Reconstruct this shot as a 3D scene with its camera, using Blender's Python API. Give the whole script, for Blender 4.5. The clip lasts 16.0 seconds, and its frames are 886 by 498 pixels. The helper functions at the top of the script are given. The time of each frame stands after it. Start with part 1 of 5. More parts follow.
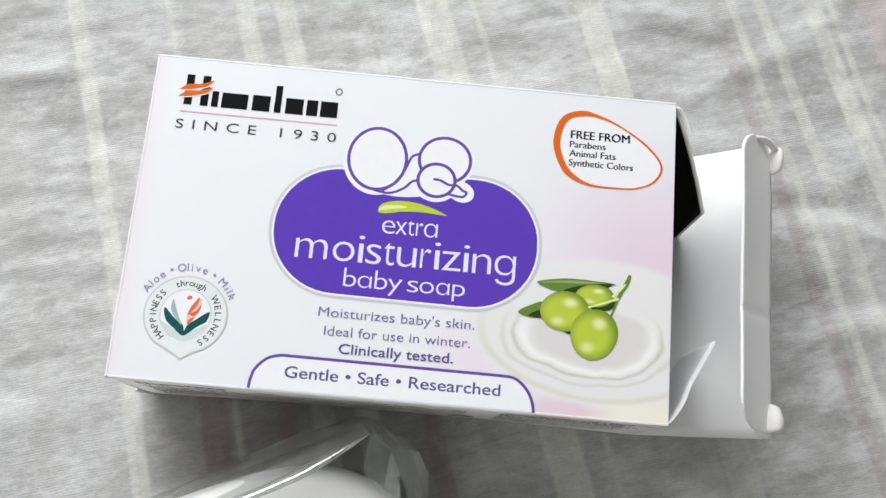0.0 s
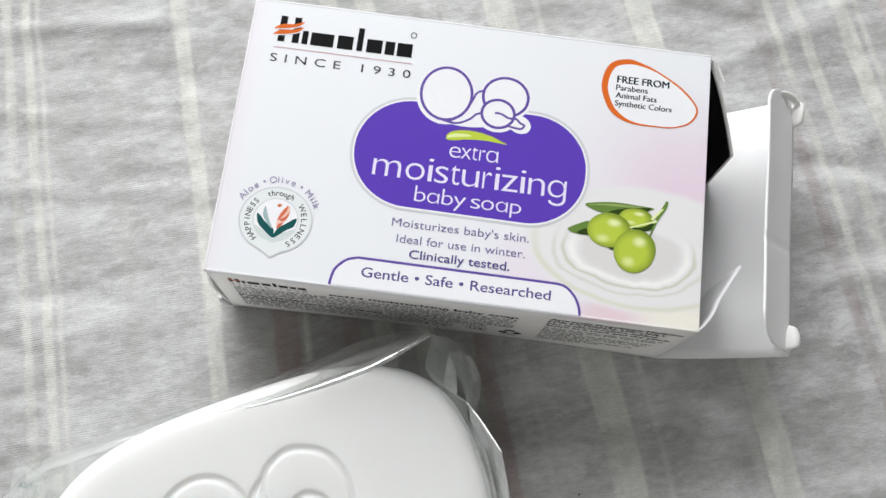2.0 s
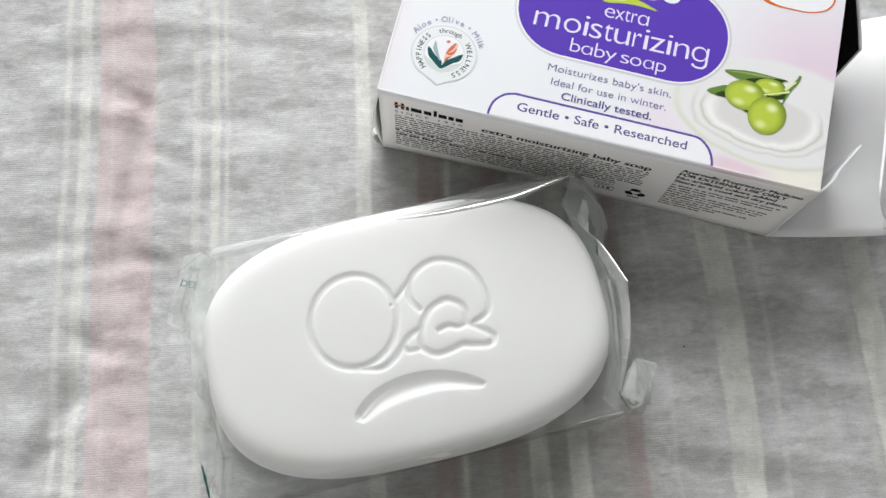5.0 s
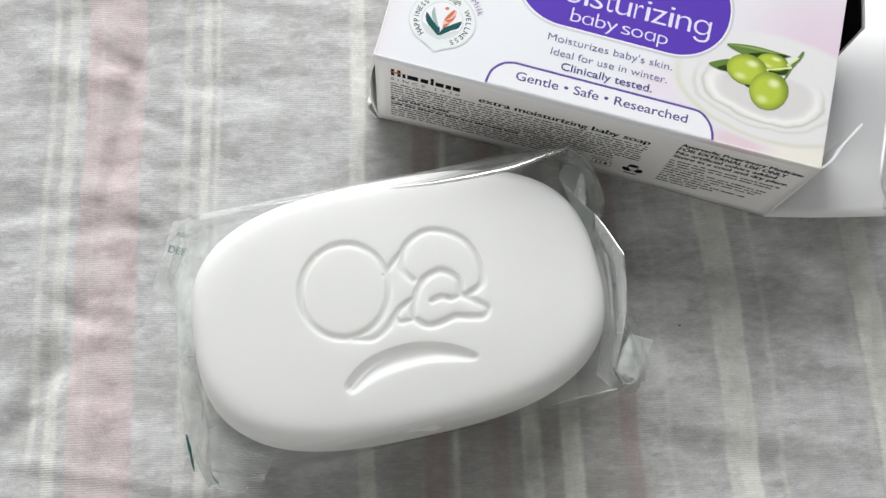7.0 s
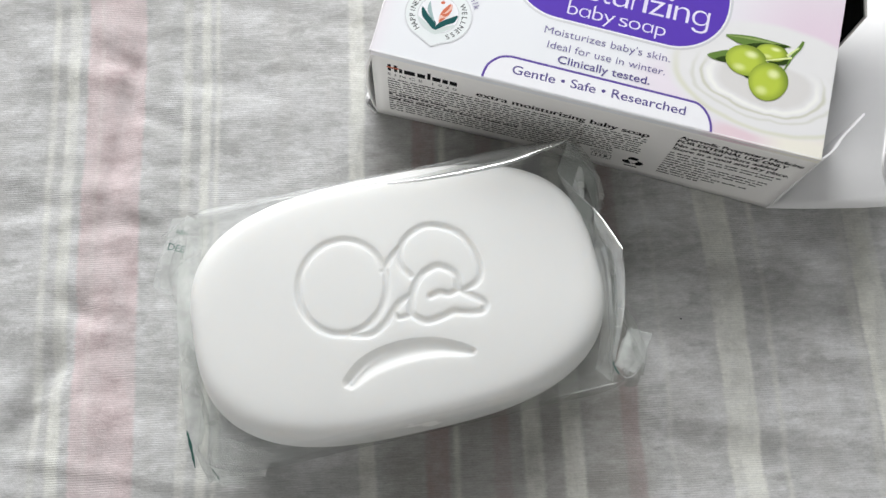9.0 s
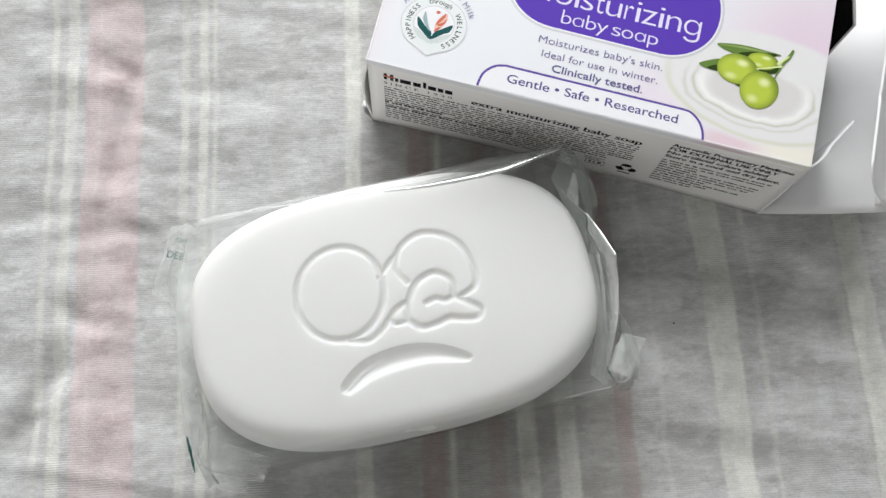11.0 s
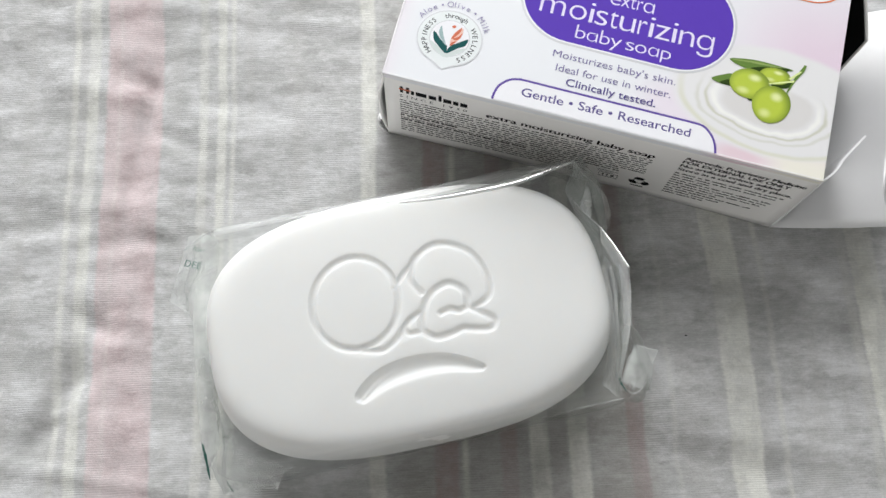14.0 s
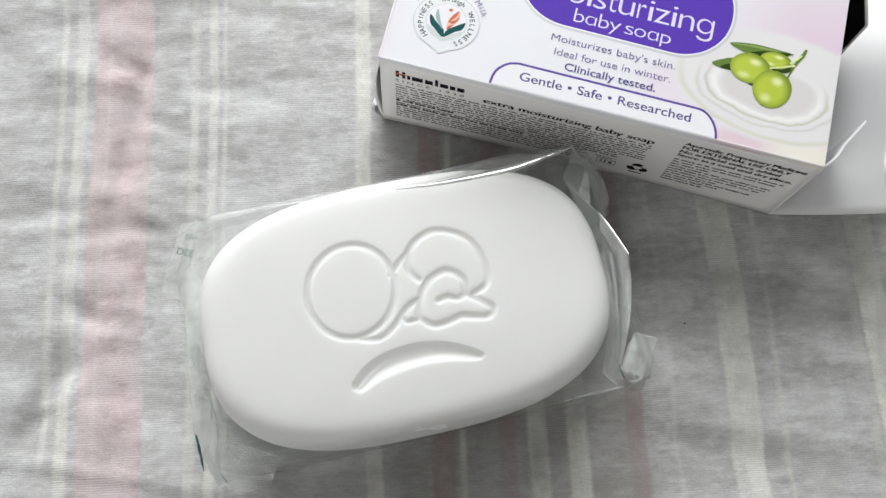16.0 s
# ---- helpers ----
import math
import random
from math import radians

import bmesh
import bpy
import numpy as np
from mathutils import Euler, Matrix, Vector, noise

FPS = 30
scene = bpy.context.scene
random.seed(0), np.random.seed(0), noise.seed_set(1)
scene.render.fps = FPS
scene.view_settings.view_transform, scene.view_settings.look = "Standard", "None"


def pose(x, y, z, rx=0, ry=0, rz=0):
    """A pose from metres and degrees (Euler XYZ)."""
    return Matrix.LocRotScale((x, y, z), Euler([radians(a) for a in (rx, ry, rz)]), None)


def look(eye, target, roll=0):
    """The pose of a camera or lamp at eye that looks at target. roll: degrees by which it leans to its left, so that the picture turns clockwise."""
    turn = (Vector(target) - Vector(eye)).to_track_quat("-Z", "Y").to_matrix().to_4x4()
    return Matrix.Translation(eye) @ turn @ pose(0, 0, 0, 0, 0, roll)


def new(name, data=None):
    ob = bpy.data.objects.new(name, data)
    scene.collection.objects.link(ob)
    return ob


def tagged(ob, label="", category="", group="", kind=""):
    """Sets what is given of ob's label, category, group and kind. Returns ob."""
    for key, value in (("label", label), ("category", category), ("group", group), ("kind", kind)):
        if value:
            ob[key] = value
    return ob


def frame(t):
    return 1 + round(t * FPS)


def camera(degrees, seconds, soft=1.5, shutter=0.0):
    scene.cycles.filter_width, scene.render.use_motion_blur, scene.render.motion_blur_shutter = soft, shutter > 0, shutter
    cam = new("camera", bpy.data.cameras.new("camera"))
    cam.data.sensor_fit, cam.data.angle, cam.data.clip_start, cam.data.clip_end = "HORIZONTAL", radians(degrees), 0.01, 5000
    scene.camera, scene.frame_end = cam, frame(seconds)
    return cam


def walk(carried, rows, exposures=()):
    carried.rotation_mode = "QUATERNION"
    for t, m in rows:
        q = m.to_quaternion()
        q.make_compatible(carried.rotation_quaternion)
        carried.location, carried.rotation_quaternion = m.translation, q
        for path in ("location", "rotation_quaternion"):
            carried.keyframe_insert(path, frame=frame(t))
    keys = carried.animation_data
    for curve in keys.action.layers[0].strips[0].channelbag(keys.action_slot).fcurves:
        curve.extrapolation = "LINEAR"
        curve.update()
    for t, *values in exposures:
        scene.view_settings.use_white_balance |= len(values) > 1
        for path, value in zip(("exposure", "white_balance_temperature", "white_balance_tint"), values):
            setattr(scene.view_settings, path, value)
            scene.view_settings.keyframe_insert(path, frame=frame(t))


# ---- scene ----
cam = camera(49.347, 16.0)
# seconds, eye in metres, turn in degrees
ROWS = [
    (0, 0.05107, -0.01460, 0.19500, 14.202, -2.413, 4.755),
    (0.5, 0.05064, -0.02044, 0.19709, 14.665, -2.468, 5.210),
    (1, 0.04976, -0.02425, 0.20159, 14.991, -2.491, 5.601),
    (1.5, 0.04916, -0.02884, 0.20626, 15.492, -2.350, 5.822),
    (2, 0.04340, -0.04235, 0.21028, 16.183, -2.388, 6.801),
    (2.3, 0.03814, -0.05235, 0.20938, 16.231, -2.545, 8.540),
    (2.5, 0.03423, -0.06136, 0.20765, 16.485, -2.902, 9.496),
    (2.6, 0.03423, -0.06266, 0.20572, 16.503, -2.700, 10.077),
    (2.7, 0.03412, -0.06271, 0.20471, 16.509, -2.674, 10.469),
    (2.8, 0.03336, -0.06357, 0.20715, 16.501, -2.750, 10.731),
    (3, 0.02932, -0.07400, 0.21518, 16.339, -2.818, 11.193),
    (3.2, 0.02978, -0.07562, 0.21587, 16.243, -2.590, 12.168),
    (3.5, 0.02868, -0.07937, 0.22208, 16.241, -1.779, 11.997),
    (3.7, 0.02736, -0.07996, 0.21954, 16.304, -1.366, 12.093),
    (5.8, 0.02985, -0.08832, 0.21624, 16.462, -2.152, 14.206),
    (6, 0.02916, -0.08516, 0.20983, 16.388, -2.260, 14.281),
    (6.5, 0.02847, -0.08957, 0.21162, 16.221, -2.760, 14.589),
    (7, 0.02879, -0.09014, 0.21254, 16.251, -2.839, 14.370),
    (7.5, 0.03032, -0.09025, 0.21174, 16.329, -2.411, 14.494),
    (8, 0.03048, -0.09221, 0.21707, 16.163, -1.919, 14.510),
    (8.2, 0.03179, -0.08930, 0.21276, 16.010, -1.736, 14.460),
    (10.5, 0.03287, -0.08759, 0.21343, 15.515, -1.862, 13.924),
    (11, 0.03186, -0.08746, 0.21571, 15.647, -1.976, 13.916),
    (11.5, 0.03111, -0.08547, 0.22029, 16.048, -1.900, 13.659),
    (12, 0.03232, -0.08753, 0.22176, 16.613, -2.094, 13.615),
    (12.5, 0.03182, -0.09015, 0.22361, 16.769, -1.656, 13.895),
    (13, 0.03230, -0.09088, 0.22415, 16.655, -1.374, 14.187),
    (13.5, 0.03292, -0.09152, 0.22448, 16.760, -1.287, 14.271),
    (14, 0.03149, -0.08898, 0.21759, 16.510, -1.449, 14.462),
    (14.5, 0.03042, -0.09103, 0.21762, 16.030, -1.786, 14.310),
    (15, 0.03038, -0.09072, 0.21862, 16.023, -1.819, 14.275),
    (15.5, 0.03030, -0.08899, 0.21633, 16.108, -2.016, 14.185),
    (16, 0.02953, -0.08986, 0.21418, 16.115, -2.179, 14.141),
]
walk(cam, [(t, pose(x, y, z, rx, ry, rz)) for t, x, y, z, rx, ry, rz in ROWS])

# ---- light: one large window beside the bed, dim sky outside ----
world = bpy.data.worlds.new("daylight")
scene.world = world
world.use_nodes = True
wn = world.node_tree.nodes
sky = wn.new("ShaderNodeTexSky")
sky.sky_type, sky.sun_disc = "NISHITA", False
sky.sun_elevation, sky.sun_rotation = radians(45), radians(150)
wn["Background"].inputs["Strength"].default_value = 0.1
world.node_tree.links.new(sky.outputs[0], wn["Background"].inputs["Color"])

WIN_X, WIN_Y, WIN_Z, WIN_W, WIN_H = -0.45, 0.68, 0.64, 1.1, 0.8
lamp_data = bpy.data.lights.new("window_daylight", "AREA")
lamp_data.shape, lamp_data.size, lamp_data.size_y = "RECTANGLE", WIN_W, WIN_H
lamp_data.energy, lamp_data.color = 23.6, (0.985, 0.988, 0.985)
lamp = new("window_daylight", lamp_data)
lamp.matrix_world = look((WIN_X, WIN_Y + 0.02, WIN_Z), (WIN_X, WIN_Y - 1, WIN_Z))
scene.view_settings.exposure = 0.0

CM = 0.01


# ---- materials ----
def nodes_of(name, rough=0.6, colour=(0.8, 0.8, 0.8), **more):
    m = bpy.data.materials.new(name)
    m.use_nodes = True
    n, l = m.node_tree.nodes, m.node_tree.links
    b = n["Principled BSDF"]
    b.inputs["Base Color"].default_value = (*colour, 1)
    b.inputs["Roughness"].default_value = rough
    for k, v in more.items():
        b.inputs[k.replace("_", " ")].default_value = v
    return m, n, l, b


def math_node(n, l, op, a, b=None, c=None):
    k = n.new("ShaderNodeMath")
    k.operation = op
    for i, v in enumerate((a, b, c)):
        if v is None:
            continue
        if isinstance(v, (int, float)):
            k.inputs[i].default_value = v
        else:
            l.new(v, k.inputs[i])
    return k.outputs[0]


def smooth(n, l, value, lo, hi):
    """0 below lo, 1 above hi (or the other way round), eased."""
    k = n.new("ShaderNodeMapRange")
    k.interpolation_type = "SMOOTHSTEP"
    l.new(value, k.inputs["Value"])
    flip = lo > hi
    k.inputs["From Min"].default_value, k.inputs["From Max"].default_value = min(lo, hi), max(lo, hi)
    k.inputs["To Min"].default_value, k.inputs["To Max"].default_value = (1, 0) if flip else (0, 1)
    return k.outputs[0]


def mix(n, l, fac, a, b, blend="MIX"):
    k = n.new("ShaderNodeMix")
    k.data_type, k.blend_type = "RGBA", blend
    for i, v in ((0, fac), (6, a), (7, b)):
        if isinstance(v, (int, float)):
            k.inputs[i].default_value = v
        elif isinstance(v, tuple):
            k.inputs[i].default_value = (*v, 1)
        else:
            l.new(v, k.inputs[i])
    return k.outputs[2]


def noise_node(n, l, vec, scale, detail=3, rough=0.55):
    k = n.new("ShaderNodeTexNoise")
    k.inputs["Scale"].default_value, k.inputs["Detail"].default_value = scale, detail
    k.inputs["Roughness"].default_value = rough
    l.new(vec, k.inputs["Vector"])
    return k.outputs["Fac"]


def place_nodes(n, l):
    """Object coordinates in centimetres: vector, x, y, z."""
    tc = n.new("ShaderNodeTexCoord")
    v = n.new("ShaderNodeVectorMath")
    v.operation = "SCALE"
    v.inputs["Scale"].default_value = 100
    l.new(tc.outputs["Object"], v.inputs[0])
    s = n.new("ShaderNodeSeparateXYZ")
    l.new(v.outputs[0], s.inputs[0])
    return v.outputs[0], s.outputs[0], s.outputs[1], s.outputs[2]


def bump(n, l, b, height, strength, distance):
    k = n.new("ShaderNodeBump")
    k.inputs["Strength"].default_value, k.inputs["Distance"].default_value = strength, distance
    l.new(height, k.inputs["Height"])
    l.new(k.outputs[0], b.inputs["Normal"])


def vec_of(n, l, x, y, z=0.0):
    k = n.new("ShaderNodeCombineXYZ")
    for i, v in enumerate((x, y, z)):
        if isinstance(v, (int, float)):
            k.inputs[i].default_value = v
        else:
            l.new(v, k.inputs[i])
    return k.outputs[0]


# stripes of the sheet, across their run, in centimetres: middle, half width, strength
CREAM = [(-7.93, 0.07, 0.6), (-7.48, 0.13, 0.75), (-6.8, 0.03, 0.25), (-4.65, 0.10, 0.6), (-4.18, 0.10, 0.75), (-3.89, 0.045, 0.6), (-0.45, 0.18, 0.75),
         (1.62, 0.06, 0.55), (3.36, 0.21, 0.55), (4.27, 0.22, 0.6), (6.6, 0.05, 0.25), (8.27, 0.37, 0.85), (9.2, 0.06, 0.6), (11.32, 0.10, 0.3), (11.82, 0.32, 0.95),
         (15.15, 0.09, 0.7), (15.85, 0.14, 0.65), (17.05, 0.22, 0.9), (17.5, 0.07, 0.6), (-10.6, 0.12, 0.6), (-12.0, 0.3, 0.8)]
ROSE = [(1.17, 0.26, 0.62), (2.64, 0.19, 0.5), (5.66, 0.2, 0.5), (14.7, 0.15, 0.4)]
PINK = [(-6.43, 0.69, 0.95), (18.6, 0.4, 0.6), (-14.4, 0.8, 0.9)]


def cloth_material():
    m, n, l, b = nodes_of("striped_cotton", 0.9)
    v, x, y, z = place_nodes(n, l)
    u = math_node(n, l, "ADD", x, math_node(n, l, "MULTIPLY", y, 0.305))
    w = math_node(n, l, "SUBTRACT", y, math_node(n, l, "MULTIPLY", x, 0.305))
    # the cloth is pulled askew on one side
    pull = math_node(n, l, "MULTIPLY", math_node(n, l, "MINIMUM", math_node(n, l, "MAXIMUM", math_node(n, l, "ADD", w, 5.0), 0.0), 14.0), 0.055)
    u = math_node(n, l, "ADD", u, math_node(n, l, "MULTIPLY", pull, smooth(n, l, u, 4.5, 7.5)))
    u = math_node(n, l, "WRAP", u, 19.0, -15.2)
    low = noise_node(n, l, vec_of(n, l, math_node(n, l, "MULTIPLY", x, 0.12), math_node(n, l, "MULTIPLY", y, 0.16)), 1.0, 2)
    grain = noise_node(n, l, vec_of(n, l, math_node(n, l, "MULTIPLY", u, 6), math_node(n, l, "MULTIPLY", w, 14)), 1.0, 2)
    uu = math_node(n, l, "ADD", u, math_node(n, l, "MULTIPLY", math_node(n, l, "SUBTRACT", low, 0.5), 0.35))
    uu = math_node(n, l, "ADD", uu, math_node(n, l, "MULTIPLY", math_node(n, l, "SUBTRACT", grain, 0.5), 0.10))

    def stripes(table):
        total = None
        for c, h, s in table:
            d = math_node(n, l, "ABSOLUTE", math_node(n, l, "SUBTRACT", uu, c))
            k = math_node(n, l, "MULTIPLY", smooth(n, l, d, h + 0.07, h - 0.05), s)
            total = k if total is None else math_node(n, l, "MAXIMUM", total, k)
        return total

    # printed streaks across the stripes, bleached and grey
    streak = noise_node(n, l, vec_of(n, l, math_node(n, l, "MULTIPLY", u, 0.34), math_node(n, l, "MULTIPLY", w, 0.85)), 1.0, 9, 0.68)
    patch = noise_node(n, l, vec_of(n, l, math_node(n, l, "MULTIPLY", u, 0.75), math_node(n, l, "MULTIPLY", w, 1.2), 7.0), 1.0, 9, 0.7)
    warp = noise_node(n, l, vec_of(n, l, math_node(n, l, "MULTIPLY", uu, 1.6), math_node(n, l, "MULTIPLY", w, 0.05), 3.0), 1.0, 2)
    fine = noise_node(n, l, vec_of(n, l, math_node(n, l, "MULTIPLY", u, 2.2), math_node(n, l, "MULTIPLY", w, 5.0), 2.0), 1.0, 6, 0.72)
    streak = math_node(n, l, "ADD", math_node(n, l, "MULTIPLY", streak, 0.62), math_node(n, l, "MULTIPLY", fine, 0.38))
    grey = mix(n, l, smooth(n, l, streak, 0.38, 0.64), (0.40, 0.40, 0.395), (0.69, 0.69, 0.70))
    grey = mix(n, l, math_node(n, l, "MULTIPLY", smooth(n, l, patch, 0.47, 0.32), 0.52), grey, (0.265, 0.262, 0.252))
    grey = mix(n, l, math_node(n, l, "MULTIPLY", smooth(n, l, warp, 0.45, 0.7), 0.25), grey, (0.49, 0.475, 0.46))
    pink = mix(n, l, smooth(n, l, patch, 0.30, 0.62), (0.45, 0.35, 0.355), (0.69, 0.585, 0.595))
    cream = mix(n, l, smooth(n, l, patch, 0.28, 0.6), (0.56, 0.56, 0.51), (0.805, 0.805, 0.75))
    rubbed = noise_node(n, l, vec_of(n, l, math_node(n, l, "MULTIPLY", u, 1.8), math_node(n, l, "MULTIPLY", w, 0.5), 11.0), 1.0, 5, 0.6)
    wear = math_node(n, l, "ADD", 0.34, math_node(n, l, "MULTIPLY", smooth(n, l, grain, 0.2, 0.7), 0.22))
    wear = math_node(n, l, "ADD", wear, math_node(n, l, "MULTIPLY", smooth(n, l, rubbed, 0.35, 0.6), 0.44))
    # soap and carton shade painted into the cloth: a darker band, fading along w
    cast_shade = math_node(n, l, "MULTIPLY", smooth(n, l, math_node(n, l, "ABSOLUTE", math_node(n, l, "SUBTRACT", uu, 2.9)), 3.6, 2.5), math_node(n, l, "MULTIPLY", smooth(n, l, w, 6.0, 1.0), 0.5))
    col = mix(n, l, cast_shade, grey, (0.20, 0.186, 0.162))
    col = mix(n, l, math_node(n, l, "MULTIPLY", stripes(PINK), math_node(n, l, "ADD", math_node(n, l, "MULTIPLY", wear, 0.55), 0.45)), col, pink)
    col = mix(n, l, math_node(n, l, "MULTIPLY", stripes(ROSE), math_node(n, l, "MULTIPLY", wear, smooth(n, l, w, 9.0, 1.0))), col, (0.30, 0.20, 0.195))
    col = mix(n, l, math_node(n, l, "MULTIPLY", stripes(CREAM), wear), col, cream)
    # ribbed weave: crosswise yarns of uneven thickness, broken by the warp
    drift = math_node(n, l, "MULTIPLY", noise_node(n, l, v, 1.5, 2), 5.0)
    rib = math_node(n, l, "SINE", math_node(n, l, "ADD", math_node(n, l, "MULTIPLY", w, 2 * math.pi / 0.052), drift))
    yarn = noise_node(n, l, vec_of(n, l, math_node(n, l, "MULTIPLY", u, 3.2), math_node(n, l, "MULTIPLY", w, 26.0), 5.0), 1.0, 3, 0.6)
    thread = noise_node(n, l, vec_of(n, l, math_node(n, l, "MULTIPLY", u, 15), math_node(n, l, "MULTIPLY", w, 24)), 1.0, 2)
    weave = math_node(n, l, "MULTIPLY", rib, smooth(n, l, patch, 0.38, 0.66))
    shade = math_node(n, l, "ADD", math_node(n, l, "MULTIPLY", weave, 0.045), math_node(n, l, "ADD", math_node(n, l, "MULTIPLY", thread, 0.5), math_node(n, l, "MULTIPLY", yarn, 0.6)))
    col = mix(n, l, 1.0, col, mix(n, l, shade, (0.60, 0.605, 0.605), (1.12, 1.12, 1.11)), "MULTIPLY")
    l.new(col, b.inputs["Base Color"])
    bump(n, l, b, math_node(n, l, "ADD", math_node(n, l, "MULTIPLY", weave, 0.35), math_node(n, l, "ADD", thread, yarn)), 0.32, 0.00022)
    return m


def carton_print():
    """White coated board with the printed pink haze and the cream swirl."""
    m, n, l, b = nodes_of("printed_white_carton", 0.38, Specular_IOR_Level=0.25)
    v, x, y, z = place_nodes(n, l)

    def ellipse_d(cx, cy, a, c):
        dx = math_node(n, l, "DIVIDE", math_node(n, l, "SUBTRACT", x, cx), a)
        dy = math_node(n, l, "DIVIDE", math_node(n, l, "SUBTRACT", y, cy), c)
        return math_node(n, l, "SQRT", math_node(n, l, "ADD", math_node(n, l, "MULTIPLY", dx, dx), math_node(n, l, "MULTIPLY", dy, dy)))

    white = (0.785, 0.80, 0.83)
    pink = (0.74, 0.59, 0.70)
    haze = math_node(n, l, "MULTIPLY", smooth(n, l, x, 6.2, 9.0), smooth(n, l, y, 5.6, 2.6))
    col = mix(n, l, math_node(n, l, "MULTIPLY", haze, 0.85), white, pink)
    foot = math_node(n, l, "MULTIPLY", smooth(n, l, ellipse_d(7.7, 0.1, 0.9, 0.36), 1.0, 0.3), 0.8)
    low = math_node(n, l, "MULTIPLY", smooth(n, l, ellipse_d(6.2, 0.9, 1.2, 0.9), 1.0, 0.2), 0.6)
    col = mix(n, l, low, col, (0.78, 0.67, 0.77))
    edge = math_node(n, l, "MULTIPLY", smooth(n, l, x, 0.45, -0.1), 0.35)
    col = mix(n, l, edge, col, (0.80, 0.66, 0.74))
    col = mix(n, l, foot, col, (0.74, 0.57, 0.62))
    wob = math_node(n, l, "MULTIPLY", math_node(n, l, "SUBTRACT", noise_node(n, l, v, 0.9, 2), 0.5), 0.10)
    d = math_node(n, l, "ADD", ellipse_d(8.3, 1.5, 2.15, 1.22), wob)
    col = mix(n, l, smooth(n, l, d, 1.12, 0.98), col, (0.765, 0.76, 0.765))
    bottom = math_node(n, l, "MULTIPLY", smooth(n, l, y, 0.75, 0.2), math_node(n, l, "MULTIPLY", smooth(n, l, x, 7.9, 8.8), smooth(n, l, d, 0.96, 1.05)))
    col = mix(n, l, bottom, col, (0.82, 0.795, 0.71))
    ring1 = math_node(n, l, "MULTIPLY", smooth(n, l, math_node(n, l, "ABSOLUTE", math_node(n, l, "SUBTRACT", d, 0.97)), 0.06, 0.0), smooth(n, l, y, 2.2, 0.9))
    col = mix(n, l, math_node(n, l, "MULTIPLY", ring1, 0.75), col, (0.66, 0.66, 0.53))
    rag = math_node(n, l, "MULTIPLY", math_node(n, l, "SUBTRACT", noise_node(n, l, v, 1.7, 2), 0.5), 0.30)
    e = math_node(n, l, "ADD", ellipse_d(8.08, 1.40, 1.14, 0.62), math_node(n, l, "ADD", math_node(n, l, "MULTIPLY", wob, 1.2), rag))
    lowhalf = smooth(n, l, y, 1.95, 1.25)
    well = smooth(n, l, e, 0.95, 0.75)
    col = mix(n, l, math_node(n, l, "MULTIPLY", well, 0.9), col, (0.67, 0.655, 0.645))
    ring2 = math_node(n, l, "MULTIPLY", smooth(n, l, math_node(n, l, "ABSOLUTE", math_node(n, l, "SUBTRACT", e, 0.98)), 0.10, 0.0), lowhalf)
    col = mix(n, l, ring2, col, (0.86, 0.86, 0.83))
    ring3 = math_node(n, l, "MULTIPLY", smooth(n, l, math_node(n, l, "ABSOLUTE", math_node(n, l, "SUBTRACT", e, 1.13)), 0.07, 0.0), lowhalf)
    col = mix(n, l, math_node(n, l, "MULTIPLY", ring3, 0.85), col, (0.56, 0.56, 0.46))
    ring4 = math_node(n, l, "MULTIPLY", smooth(n, l, math_node(n, l, "ABSOLUTE", math_node(n, l, "SUBTRACT", e, 1.34)), 0.08, 0.0), lowhalf)
    col = mix(n, l, math_node(n, l, "MULTIPLY", ring4, 0.7), col, (0.62, 0.62, 0.56))
    l.new(col, b.inputs["Base Color"])
    bump(n, l, b, noise_node(n, l, v, 18.0, 3), 0.06, 0.0002)
    return m


def board(name, colour, rough=0.6):
    m, n, l, b = nodes_of(name, rough)
    v, x, y, z = place_nodes(n, l)
    f = noise_node(n, l, v, 1.2, 4)
    g = noise_node(n, l, v, 30.0, 2)
    col = mix(n, l, math_node(n, l, "MULTIPLY", f, 0.5), colour, tuple(c * 0.88 for c in colour))
    l.new(col, b.inputs["Base Color"])
    bump(n, l, b, g, 0.12, 0.0002)
    return m


def ink(name, colour, rough=0.4, **more):
    more.setdefault("Specular_IOR_Level", 0.06)
    m, n, l, b = nodes_of(name, rough, colour, **more)
    v, x, y, z = place_nodes(n, l)
    col = mix(n, l, math_node(n, l, "MULTIPLY", noise_node(n, l, v, 9.0, 3), 0.3), colour, tuple(min(1, c * 1.18 + 0.002) for c in colour))
    l.new(col, b.inputs["Base Color"])
    return m


def soap_material():
    m, n, l, b = nodes_of("white_soap", 0.42, (0.83, 0.835, 0.825), Specular_IOR_Level=0.35)
    b.inputs["Subsurface Weight"].default_value = 0.8
    b.inputs["Subsurface Radius"].default_value = (1.0, 0.95, 0.9)
    b.inputs["Subsurface Scale"].default_value = 0.005
    v, x, y, z = place_nodes(n, l)
    col = mix(n, l, math_node(n, l, "MULTIPLY", noise_node(n, l, v, 0.8, 4), 0.4), (0.765, 0.765, 0.757), (0.72, 0.72, 0.712))
    l.new(col, b.inputs["Base Color"])
    bump(n, l, b, math_node(n, l, "ADD", noise_node(n, l, v, 3.0, 3), math_node(n, l, "MULTIPLY", noise_node(n, l, v, 0.55, 4), 2.0)), 0.12, 0.0006)
    return m


